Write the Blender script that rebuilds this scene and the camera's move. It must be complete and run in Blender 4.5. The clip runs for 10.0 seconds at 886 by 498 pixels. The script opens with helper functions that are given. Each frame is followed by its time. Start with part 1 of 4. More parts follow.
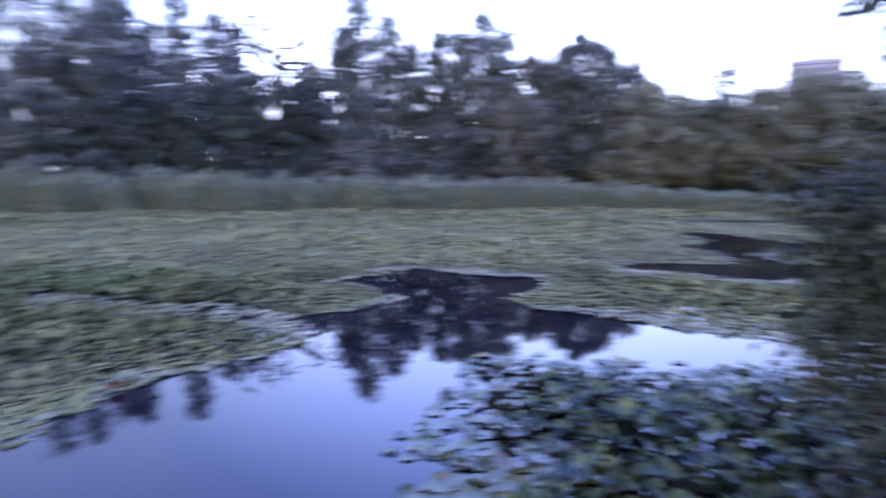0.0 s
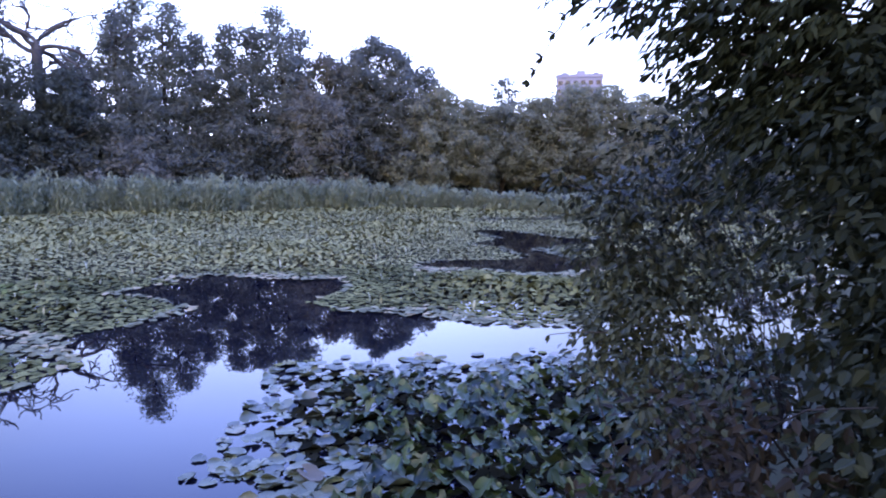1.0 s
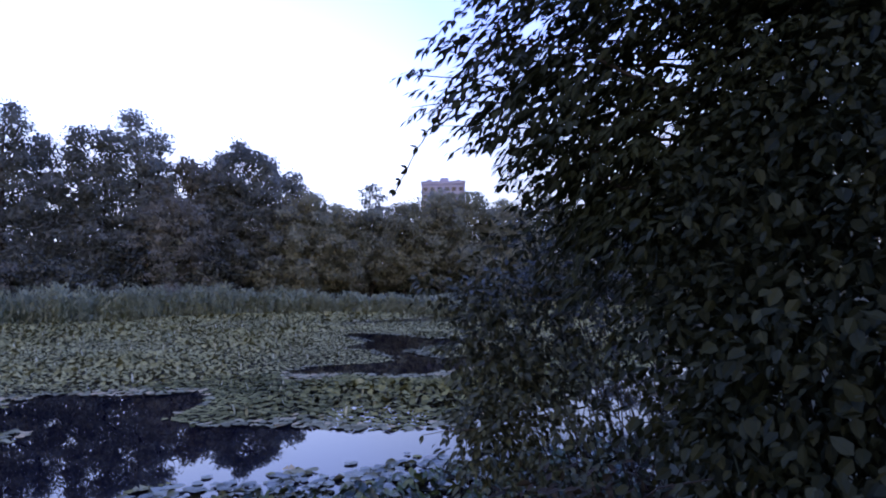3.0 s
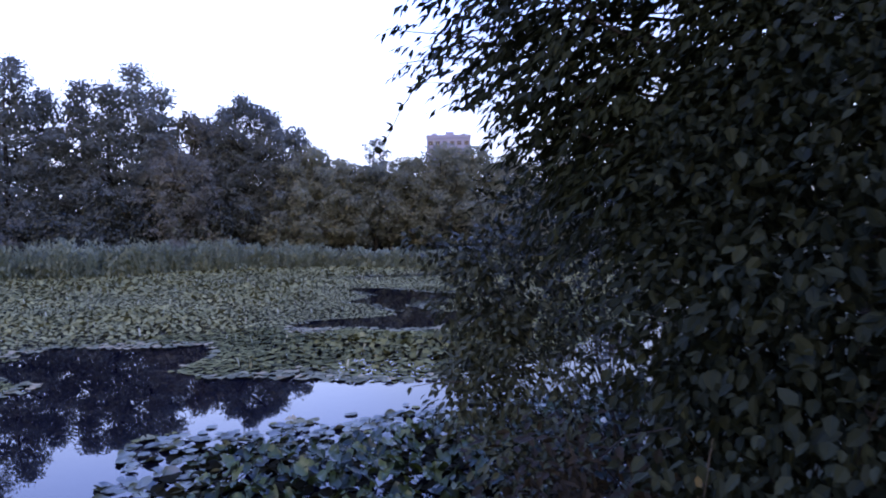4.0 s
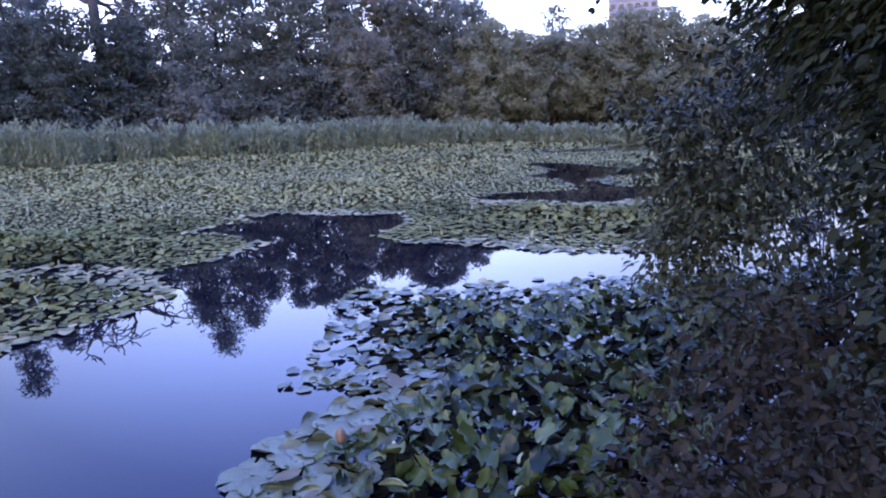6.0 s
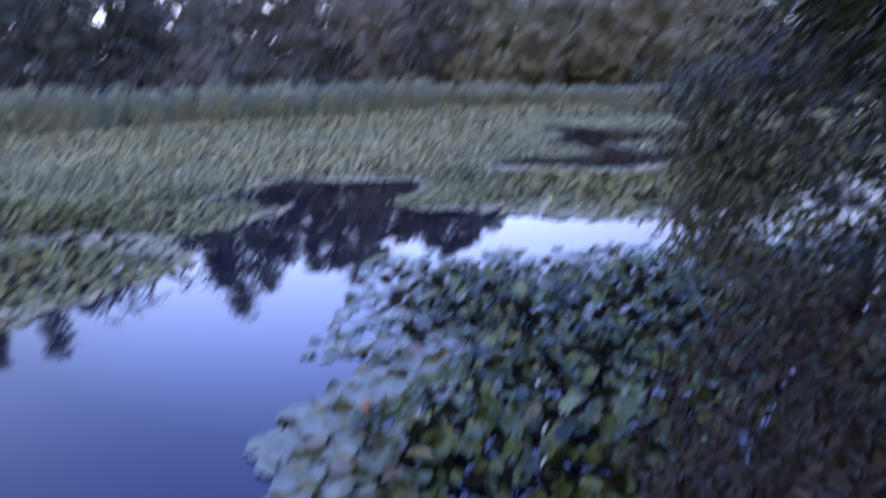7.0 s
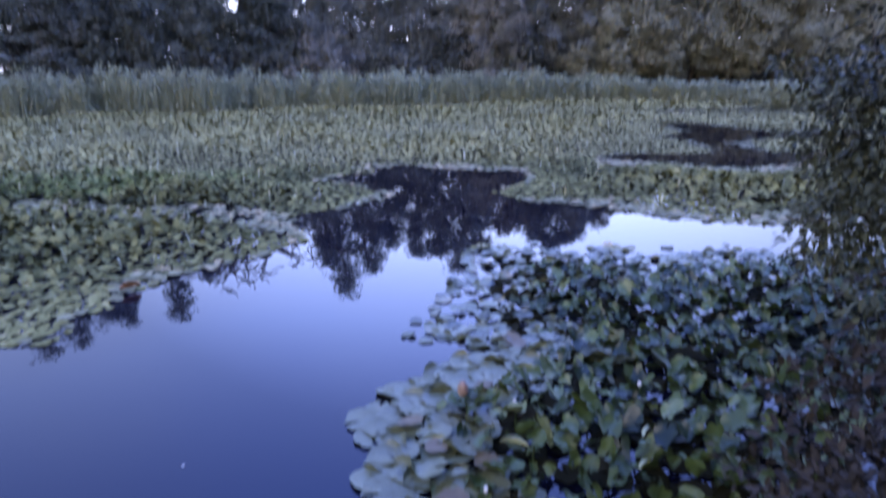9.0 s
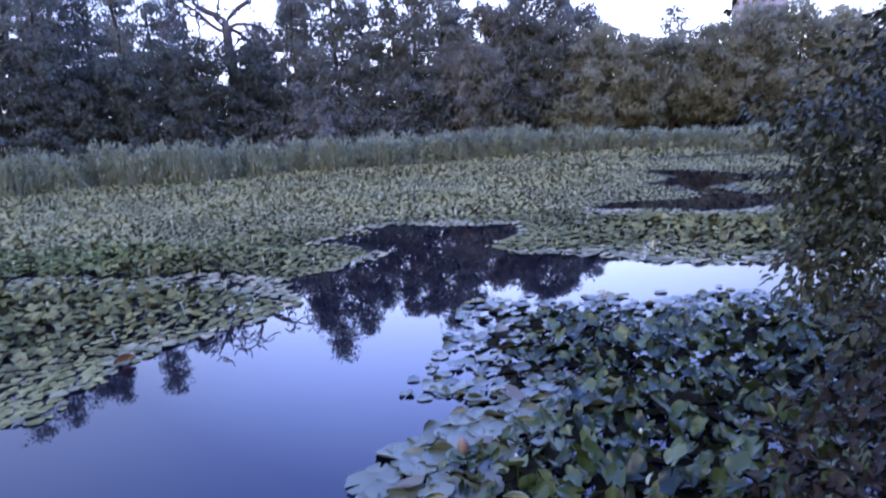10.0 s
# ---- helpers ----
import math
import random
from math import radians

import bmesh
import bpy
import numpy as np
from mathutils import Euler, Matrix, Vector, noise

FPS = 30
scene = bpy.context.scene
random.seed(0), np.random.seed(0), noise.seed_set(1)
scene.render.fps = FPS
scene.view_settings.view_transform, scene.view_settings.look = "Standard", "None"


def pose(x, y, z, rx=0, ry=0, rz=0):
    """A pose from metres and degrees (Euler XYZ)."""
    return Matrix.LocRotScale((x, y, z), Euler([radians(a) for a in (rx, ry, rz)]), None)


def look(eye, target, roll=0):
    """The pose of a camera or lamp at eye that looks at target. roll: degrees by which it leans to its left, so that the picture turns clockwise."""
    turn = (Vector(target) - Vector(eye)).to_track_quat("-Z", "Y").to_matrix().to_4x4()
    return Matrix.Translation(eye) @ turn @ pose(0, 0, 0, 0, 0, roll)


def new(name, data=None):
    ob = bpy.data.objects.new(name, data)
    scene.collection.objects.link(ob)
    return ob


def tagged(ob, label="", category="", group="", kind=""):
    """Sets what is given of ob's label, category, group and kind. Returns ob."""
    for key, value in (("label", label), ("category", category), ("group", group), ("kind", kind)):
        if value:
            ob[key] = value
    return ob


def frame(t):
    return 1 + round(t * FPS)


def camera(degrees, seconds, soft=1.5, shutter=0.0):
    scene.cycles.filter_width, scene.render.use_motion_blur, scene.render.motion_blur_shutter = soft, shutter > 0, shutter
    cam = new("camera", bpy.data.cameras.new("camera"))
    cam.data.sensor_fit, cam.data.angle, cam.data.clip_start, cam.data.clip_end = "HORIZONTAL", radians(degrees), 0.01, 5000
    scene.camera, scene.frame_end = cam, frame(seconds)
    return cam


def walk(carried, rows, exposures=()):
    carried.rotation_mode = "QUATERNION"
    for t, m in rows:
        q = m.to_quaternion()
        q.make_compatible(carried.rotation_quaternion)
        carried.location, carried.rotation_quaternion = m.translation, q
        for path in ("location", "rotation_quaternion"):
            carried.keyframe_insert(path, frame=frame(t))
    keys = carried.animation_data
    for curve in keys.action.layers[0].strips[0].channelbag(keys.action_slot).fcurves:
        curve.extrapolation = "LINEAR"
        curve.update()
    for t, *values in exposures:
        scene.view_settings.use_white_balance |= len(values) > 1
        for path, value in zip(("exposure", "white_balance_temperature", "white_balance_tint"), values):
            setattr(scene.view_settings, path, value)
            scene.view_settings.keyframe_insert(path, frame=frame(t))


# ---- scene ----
# ---- camera ----
cam = camera(68.9, 10.0, 2.0, 1.0)


def aim(x, y, z, yaw, pitch, roll):
    """A pose at x, y, z over the water's edge, by heading (left of +y), tilt and lean."""
    eye = Vector((x, y, z + 2.2))
    a, b = radians(yaw), radians(pitch)
    return look(eye, eye + Vector((-math.sin(a) * math.cos(b), math.cos(a) * math.cos(b), math.sin(b))), roll)


PATH = [
    (0.0, 0.039, -0.029, -0.031, 0.45, -7.13, -0.47),
    (0.5, 0.045, 0.068, -0.034, -14.02, -7.1, -0.81),
    (1.0, 0.013, 0.043, -0.014, -17.35, -7.2, 0.0),
    (1.5, 0.0, 0.0, 0.0, -19.5, -6.7, 0.0),
    (2.0, 0.014, -0.014, 0.032, -24.65, 0.48, 0.5),
    (2.2, -0.018, -0.01, -0.012, -26.84, 2.34, -0.3),
    (3.3, -0.024, -0.052, -0.008, -29.01, 1.21, -0.81),
    (3.5, 0.006, -0.061, -0.004, -27.65, -0.65, -1.73),
    (4.0, 0.04, -0.126, -0.001, -28.31, -2.22, -1.07),
    (4.5, -0.043, -0.207, 0.01, -27.6, -0.43, -2.13),
    (5.0, -0.128, -0.204, -0.027, -20.75, -4.79, -2.42),
    (5.5, -0.185, -0.285, -0.052, -12.78, -11.43, -2.11),
    (5.7, -0.182, -0.278, -0.058, -12.48, -12.28, -2.2),
    (6.8, -0.287, -0.19, 0.003, -13.2, -13.23, -3.26),
    (7.0, -0.265, -0.212, -0.003, -11.38, -15.78, -2.68),
    (7.5, -0.285, -0.231, -0.078, -6.13, -23.58, -3.46),
    (8.0, -0.288, -0.232, -0.069, -6.05, -22.84, -2.32),
    (8.5, -0.31, -0.225, -0.081, -2.2, -22.52, -1.75),
    (9.0, -0.299, -0.213, -0.024, -2.1, -16.26, -1.55),
    (9.5, -0.304, -0.221, -0.022, -2.12, -13.5, -3.85),
    (10.0, -0.272, -0.252, -0.027, -2.74, -11.22, -4.35),
]
walk(cam, [(row[0], aim(*row[1:])) for row in PATH], [(0.0, 0.0), (1.7, 0.0), (2.2, -0.4), (3.4, -1.1), (4.5, -0.37), (5.1, -0.32), (5.5, 0.0), (10.0, 0.0)])

# ---- sky and light: overcast dusk ----
world = bpy.data.worlds.new("dusk_sky")
scene.world = world
world.use_nodes = True
wn, wl = world.node_tree.nodes, world.node_tree.links
wn.clear()
w_out = wn.new("ShaderNodeOutputWorld")
w_bg = wn.new("ShaderNodeBackground")
w_bg.inputs["Strength"].default_value = 1.84
w_sky = wn.new("ShaderNodeTexSky")
w_sky.sky_type = "NISHITA"
w_sky.sun_disc = False
w_sky.sun_elevation = radians(6)
w_sky.sun_rotation = radians(217)
w_sky.dust_density = 2.0
w_dim = wn.new("ShaderNodeVectorMath")
w_dim.operation = "SCALE"
w_dim.inputs["Scale"].default_value = 0.05
wl.new(w_sky.outputs["Color"], w_dim.inputs[0])
w_co = wn.new("ShaderNodeTexCoord")
w_noise = wn.new("ShaderNodeTexNoise")
w_noise.inputs["Scale"].default_value = 2.2
w_noise.inputs["Detail"].default_value = 5.0
wl.new(w_co.outputs["Generated"], w_noise.inputs["Vector"])
w_sep = wn.new("ShaderNodeSeparateXYZ")
wl.new(w_co.outputs["Generated"], w_sep.inputs["Vector"])
w_rise = wn.new("ShaderNodeMath")
w_rise.operation = "MULTIPLY_ADD"
w_rise.inputs[1].default_value = 0.14
wl.new(w_noise.outputs["Fac"], w_rise.inputs[0])
wl.new(w_sep.outputs["Z"], w_rise.inputs[2])
w_ramp = wn.new("ShaderNodeValToRGB")
w_ramp.color_ramp.elements[0].position = 0.03
w_ramp.color_ramp.elements[0].color = (1.55, 1.62, 2.05, 1)
w_ramp.color_ramp.elements[1].position = 0.71
w_ramp.color_ramp.elements[1].color = (0.52, 0.9, 3.6, 1)
w_mid = w_ramp.color_ramp.elements.new(0.45)
w_mid.color = (0.94, 1.32, 3.35, 1)
w_low = w_ramp.color_ramp.elements.new(0.3)
w_low.color = (1.12, 1.36, 2.45, 1)
wl.new(w_rise.outputs[0], w_ramp.inputs["Fac"])
w_add = wn.new("ShaderNodeVectorMath")
w_add.operation = "ADD"
wl.new(w_dim.outputs["Vector"], w_add.inputs[0])
# the cloud cover is thinner, and the sky brighter, over the far shore
w_dot = wn.new("ShaderNodeVectorMath")
w_dot.operation = "DOT_PRODUCT"
w_dot.inputs[1].default_value = (0.1, 0.995, 0.0)
wl.new(w_co.outputs["Generated"], w_dot.inputs[0])
w_glow = wn.new("ShaderNodeMath")
w_glow.operation = "MULTIPLY_ADD"
w_glow.inputs[1].default_value, w_glow.inputs[2].default_value = 5.0, -3.47
wl.new(w_dot.outputs["Value"], w_glow.inputs[0])
w_least = wn.new("ShaderNodeMath")
w_least.operation = "MAXIMUM"
w_side = wn.new("ShaderNodeVectorMath")
w_side.operation = "DOT_PRODUCT"
w_side.inputs[1].default_value = (0.9, 0.43, 0.0)
wl.new(w_co.outputs["Generated"], w_side.inputs[0])
w_base = wn.new("ShaderNodeMapRange")
for socket, value in (("From Min", -0.35), ("From Max", 0.4), ("To Min", 0.39), ("To Max", 0.8)):
    w_base.inputs[socket].default_value = value
wl.new(w_side.outputs["Value"], w_base.inputs["Value"])
wl.new(w_base.outputs["Result"], w_least.inputs[1])
wl.new(w_glow.outputs[0], w_least.inputs[0])
w_lit = wn.new("ShaderNodeVectorMath")
w_lit.operation = "SCALE"
wl.new(w_ramp.outputs["Color"], w_lit.inputs[0])
wl.new(w_least.outputs[0], w_lit.inputs["Scale"])
wl.new(w_lit.outputs["Vector"], w_add.inputs[1])
wl.new(w_add.outputs["Vector"], w_bg.inputs["Color"])
wl.new(w_bg.outputs["Background"], w_out.inputs["Surface"])

sun = new("sun", bpy.data.lights.new("sun", "SUN"))
sun.data.energy, sun.data.angle, sun.data.color = 1.7, radians(30), (1.0, 0.92, 0.82)
sun.matrix_basis = look((-24, -14, 40), (0, 20, 0))


# ---- materials ----
def shader(name, rough=0.6, spec=0.5):
    m = bpy.data.materials.new(name)
    m.use_nodes = True
    b = m.node_tree.nodes["Principled BSDF"]
    b.inputs["Roughness"].default_value = rough
    b.inputs["Specular IOR Level"].default_value = spec
    return m, m.node_tree.nodes, m.node_tree.links, b


def mottled(name, dark, light, scale=3.0, rough=0.6, spec=0.5, bump=0.2, fine=40.0, third=None, piece=0.38, patch=0.45):
    """A surface whose colour runs from dark to light, by patches, grain and piece by piece."""
    m, nodes, links, b = shader(name, rough, spec)
    geo, info = nodes.new("ShaderNodeNewGeometry"), nodes.new("ShaderNodeObjectInfo")
    co = nodes.new("ShaderNodeTexCoord")
    big, small = nodes.new("ShaderNodeTexNoise"), nodes.new("ShaderNodeTexNoise")
    big.inputs["Scale"].default_value, small.inputs["Scale"].default_value = scale, fine
    small.inputs["Detail"].default_value = 3.0
    links.new(co.outputs["Object"], big.inputs["Vector"])
    links.new(co.outputs["Object"], small.inputs["Vector"])

    def sums(a, b2, k):
        n = nodes.new("ShaderNodeMath")
        n.operation = "MULTIPLY_ADD"
        links.new(a, n.inputs[0])
        n.inputs[1].default_value = k
        if b2 is None:
            n.inputs[2].default_value = 0.0
        else:
            links.new(b2, n.inputs[2])
        return n.outputs[0]
    v = sums(geo.outputs["Random Per Island"], None, piece)
    v = sums(info.outputs["Random"], v, 0.22)
    v = sums(big.outputs["Fac"], v, patch)
    v = sums(small.outputs["Fac"], v, 0.25)
    ramp = nodes.new("ShaderNodeValToRGB")
    ramp.color_ramp.elements[0].position, ramp.color_ramp.elements[1].position = 0.38, 0.92
    ramp.color_ramp.elements[0].color, ramp.color_ramp.elements[1].color = (*dark, 1), (*light, 1)
    if third:
        e = ramp.color_ramp.elements.new(1.0)
        e.color = (*third, 1)
    links.new(v, ramp.inputs["Fac"])
    links.new(ramp.outputs["Color"], b.inputs["Base Color"])
    if bump:
        bp = nodes.new("ShaderNodeBump")
        bp.inputs["Strength"].default_value, bp.inputs["Distance"].default_value = bump, 0.01
        links.new(small.outputs["Fac"], bp.inputs["Height"])
        links.new(bp.outputs["Normal"], b.inputs["Normal"])
    return m


def leafy(m, share):
    """Lets some of the light pass through thin leaves."""
    nodes, links = m.node_tree.nodes, m.node_tree.links
    b = nodes["Principled BSDF"]
    glow, mix = nodes.new("ShaderNodeBsdfTranslucent"), nodes.new("ShaderNodeMixShader")
    links.new(b.inputs["Base Color"].links[0].from_socket, glow.inputs["Color"])
    mix.inputs["Fac"].default_value = share
    links.new(b.outputs["BSDF"], mix.inputs[1])
    links.new(glow.outputs["BSDF"], mix.inputs[2])
    links.new(mix.outputs["Shader"], nodes["Material Output"].inputs["Surface"])
    return m


M_PAD = mottled("lily_pad_green", (0.008, 0.017, 0.004), (0.066, 0.096, 0.026), 0.5, 0.38, 0.34, 0.5, 14.0, (0.13, 0.155, 0.06), 0.66, 0.3)
M_PAD_FLOAT = mottled("floating_pad", (0.034, 0.044, 0.022), (0.145, 0.158, 0.08), 0.9, 0.36, 0.5, 0.5, 14.0, (0.22, 0.18, 0.105), 0.5)
M_PAD_RIM = mottled("floating_rim_pad", (0.064, 0.068, 0.032), (0.245, 0.238, 0.125), 0.7, 0.7, 0.12, 0.2, 14.0, (0.36, 0.29, 0.15), 0.5)
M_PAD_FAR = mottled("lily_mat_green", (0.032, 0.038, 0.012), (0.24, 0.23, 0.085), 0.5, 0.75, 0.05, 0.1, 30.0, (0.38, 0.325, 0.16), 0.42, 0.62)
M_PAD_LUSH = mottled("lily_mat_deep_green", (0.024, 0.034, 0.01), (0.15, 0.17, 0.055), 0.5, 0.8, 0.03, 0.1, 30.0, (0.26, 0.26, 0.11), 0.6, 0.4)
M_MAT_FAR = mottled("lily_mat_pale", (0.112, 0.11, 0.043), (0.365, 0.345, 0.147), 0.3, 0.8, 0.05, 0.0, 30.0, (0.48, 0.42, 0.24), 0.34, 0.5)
M_PAD_GAP = mottled("gap_shade_pad", (0.006, 0.007, 0.003), (0.022, 0.02, 0.009), 1.5, 0.8, 0.04, 0.0)
M_REED = leafy(mottled("reed_green", (0.22, 0.237, 0.15), (0.44, 0.467, 0.3), 0.5, 0.9, 0.02, 0.0, 40.0, None, 0.12), 0.45)
M_LEAF = [
    leafy(mottled("leaf_dark_green", (0.135, 0.145, 0.125), (0.36, 0.38, 0.325), 0.5, 0.7, 0.1, 0.0, 1.2, None, 0.06, 0.7), 0.5),
    leafy(mottled("leaf_olive", (0.178, 0.182, 0.125), (0.44, 0.437, 0.3), 0.5, 0.7, 0.1, 0.0, 1.2, None, 0.06, 0.7), 0.5),
    leafy(mottled("leaf_brownish", (0.145, 0.14, 0.112), (0.36, 0.345, 0.268), 0.5, 0.7, 0.1, 0.0, 1.2, None, 0.06, 0.7), 0.5),
    leafy(mottled("leaf_yellowing", (0.205, 0.205, 0.135), (0.49, 0.478, 0.32), 0.5, 0.7, 0.1, 0.0, 1.2, None, 0.06, 0.7), 0.5),
]
# darker than the other leaves: shade at the trees' feet is in this colour
M_SHADE_LEAF = mottled("shade_dark_leaf", (0.03, 0.036, 0.03), (0.1, 0.104, 0.078), 0.5, 0.7, 0.2, 0.0, 3.0, None, 0.08, 0.8)
M_DEEP = leafy(mottled("deep_green_leaf", (0.048, 0.06, 0.048), (0.135, 0.148, 0.118), 0.5, 0.7, 0.2, 0.0, 3.0, None, 0.08, 0.8), 0.3)
# M_ASH and M_VINE are darker than real leaves, to carry the canopy's shade
M_ASH = mottled("shaded_ash_leaf", (0.012, 0.017, 0.009), (0.036, 0.044, 0.021), 1.0, 0.6, 0.12, 0.0)
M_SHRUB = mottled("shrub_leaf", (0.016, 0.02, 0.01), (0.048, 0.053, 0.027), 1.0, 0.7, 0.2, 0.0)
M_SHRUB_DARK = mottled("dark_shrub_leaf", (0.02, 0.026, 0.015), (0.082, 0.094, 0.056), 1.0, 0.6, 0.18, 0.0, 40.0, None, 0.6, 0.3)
M_VINE = mottled("shaded_broad_leaf", (0.013, 0.018, 0.01), (0.048, 0.056, 0.029), 1.0, 0.65, 0.12, 0.0, 40.0, None, 0.4, 0.4)
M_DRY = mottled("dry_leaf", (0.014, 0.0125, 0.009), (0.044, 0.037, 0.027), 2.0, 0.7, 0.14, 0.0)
M_BARK = mottled("bark", (0.03, 0.025, 0.02), (0.09, 0.075, 0.06), 2.0, 0.9, 0.2, 0.6, 25.0)
M_BARK_GREY = mottled("dead_wood", (0.05, 0.046, 0.045), (0.13, 0.12, 0.115), 2.0, 0.9, 0.2, 0.5, 25.0)
M_STEM = mottled("dry_stem", (0.06, 0.05, 0.035), (0.16, 0.135, 0.1), 4.0, 0.8, 0.2, 0.2)
M_EARTH = mottled("bank_earth", (0.03, 0.03, 0.015), (0.09, 0.085, 0.04), 0.8, 0.95, 0.1, 0.8, 12.0)
M_WALL = mottled("tower_plaster", (0.33, 0.32, 0.4), (0.45, 0.43, 0.52), 0.1, 0.9, 0.2, 0.1, 2.0)
M_PANE = mottled("window_glass", (0.03, 0.035, 0.045), (0.06, 0.065, 0.08), 0.3, 0.15, 0.5, 0.0)
M_WHITE = mottled("white_petal", (0.5, 0.5, 0.45), (0.8, 0.8, 0.74), 20.0, 0.6, 0.3, 0.0)
M_ORANGE = mottled("withered_orange", (0.25, 0.09, 0.03), (0.45, 0.2, 0.08), 8.0, 0.6, 0.4, 0.2)

M_WATER, nodes, links, b = shader("pond_water", 0.012, 0.5)
b.inputs["Base Color"].default_value = (0.003, 0.0035, 0.008, 1)
b.inputs["IOR"].default_value = 1.4
wco, wno, wbp = nodes.new("ShaderNodeTexCoord"), nodes.new("ShaderNodeTexNoise"), nodes.new("ShaderNodeBump")
wno.inputs["Scale"].default_value, wno.inputs["Detail"].default_value = 1.6, 2.0
wbp.inputs["Strength"].default_value, wbp.inputs["Distance"].default_value = 0.02, 0.02
links.new(wco.outputs["Object"], wno.inputs["Vector"])
links.new(wno.outputs["Fac"], wbp.inputs["Height"])
links.new(wbp.outputs["Normal"], b.inputs["Normal"])

rng = np.random.default_rng(7)


# ---- mesh helpers ----
def tri_mesh(name, verts, tris, mat, smooth=False):
    """A mesh from arrays of corners and triangles."""
    me = bpy.data.meshes.new(name)
    verts, tris = np.asarray(verts, np.float32), np.asarray(tris, np.int32)
    me.vertices.add(len(verts))
    me.vertices.foreach_set("co", verts.ravel())
    me.loops.add(3 * len(tris))
    me.loops.foreach_set("vertex_index", tris.ravel())
    me.polygons.add(len(tris))
    me.polygons.foreach_set("loop_start", np.arange(0, 3 * len(tris), 3, dtype=np.int32))
    me.update(calc_edges=True)
    me.polygons.foreach_set("use_smooth", np.full(len(tris), smooth))
    me.materials.append(mat)
    return me


def unit(v):
    return v / np.maximum(np.linalg.norm(v, axis=-1, keepdims=True), 1e-9)


# corners of one leaf: along, across, up; and its triangles
LEAF = (np.array([(0, 0, 0), (0.35, 0, -0.05), (0.7, 0, -0.06), (1, 0, -0.1), (0.3, 0.5, 0.05), (0.65, 0.38, 0.02), (0.3, -0.5, 0.05), (0.65, -0.38, 0.02)]),
        np.array([(0, 1, 4), (4, 1, 2), (4, 2, 5), (5, 2, 3), (0, 6, 1), (6, 2, 1), (6, 7, 2), (7, 3, 2)]))
LANCE = (np.array([(0, 0, 0), (0.42, 0.5, 0.04), (1, 0, -0.08), (0.42, -0.5, 0.04), (0.45, 0, -0.03)]), np.array([(0, 4, 1), (1, 4, 2), (0, 3, 4), (3, 2, 4)]))
BROAD = (np.array([(0, 0, 0), (0.28, 0.5, 0.05), (0.68, 0.4, 0.0), (1, 0, -0.1), (0.68, -0.4, 0.0), (0.28, -0.5, 0.05)]), np.array([(0, 2, 1), (0, 3, 2), (0, 4, 3), (0, 5, 4)]))
SPRIG = (np.array([(0, 0, 0), (0.45, 0.5, 0.1), (1, 0, -0.08), (0.5, -0.5, 0.06)]), np.array([(0, 2, 1), (0, 3, 2)]))


def leaf_cloud(place, along, up, length, width, shape=LEAF):
    """Corners and triangles of many leaves, each at a place, with the way it points and faces."""
    along = unit(along)
    side = unit(np.cross(up, along))
    up = np.cross(along, side)
    t, f = shape
    length, width = np.broadcast_to(length, len(place)), np.broadcast_to(width, len(place))
    v = (place[:, None] + along[:, None] * (t[None, :, 0:1] * length[:, None, None]) + side[:, None] * (t[None, :, 1:2] * width[:, None, None])
         + up[:, None] * (t[None, :, 2:3] * length[:, None, None]))
    tris = f[None] + (np.arange(len(place)) * len(t))[:, None, None]
    return v.reshape(-1, 3), tris.reshape(-1, 3)


def join(pieces):
    vs, fs, n = [], [], 0
    for v, f in pieces:
        vs.append(v)
        fs.append(f + n)
        n += len(v)
    return np.concatenate(vs), np.concatenate(fs)


def tube(points, radii, sides=7):
    """A tapered limb along points."""
    p = np.asarray(points, float)
    d = unit(np.gradient(p, axis=0))
    a = unit(np.cross(d, np.where(np.abs(d[:, 2:3]) > 0.9, [[1.0, 0, 0]], [[0, 0, 1.0]])))
    b2 = np.cross(d, a)
    ang = np.linspace(0, 2 * np.pi, sides, endpoint=False)
    r = np.asarray(radii)[:, None, None]
    v = p[:, None] + r * (np.cos(ang)[None, :, None] * a[:, None] + np.sin(ang)[None, :, None] * b2[:, None])
    n = len(p)
    f = []
    for i in range(n - 1):
        for j in range(sides):
            q, k = i * sides + j, i * sides + (j + 1) % sides
            f += [(q, k, k + sides), (q, k + sides, q + sides)]
    return v.reshape(-1, 3), np.array(f)


def limb(start, end, r0, r1, bend=0.1, steps=6, sides=6):
    """A limb that wanders from start to end."""
    start, end = np.asarray(start, float), np.asarray(end, float)
    s = np.linspace(0, 1, steps)[:, None]
    size = np.linalg.norm(end - start)
    off = rng.normal(0, bend * size, (1, 3)) * np.sin(np.pi * s) + rng.normal(0, bend * 0.25 * size, (steps, 3)) * np.sin(np.pi * s)
    pts = start + (end - start) * s + off
    return pts, tube(pts, r0 + (r1 - r0) * s[:, 0], sides)


def part(name, verts, tris, mat, parent, label="", smooth=False):
    ob = new(name, tri_mesh(name, verts, tris, mat, smooth))
    ob.parent = parent
    if label:
        ob["label"] = label
    return ob


def thing(name, label, category, at=(0, 0, 0), group="", kind=""):
    ob = new(name)
    ob.location = at
    return tagged(ob, label, category, group, kind)


def polar(az, el, d):
    """A place seen from the standing spot: degrees right of +y, degrees up, metres away."""
    a, e2 = radians(az), radians(el)
    return np.array([d * math.sin(a) * math.cos(e2), d * math.cos(a) * math.cos(e2), 2.2 + d * math.sin(e2)])


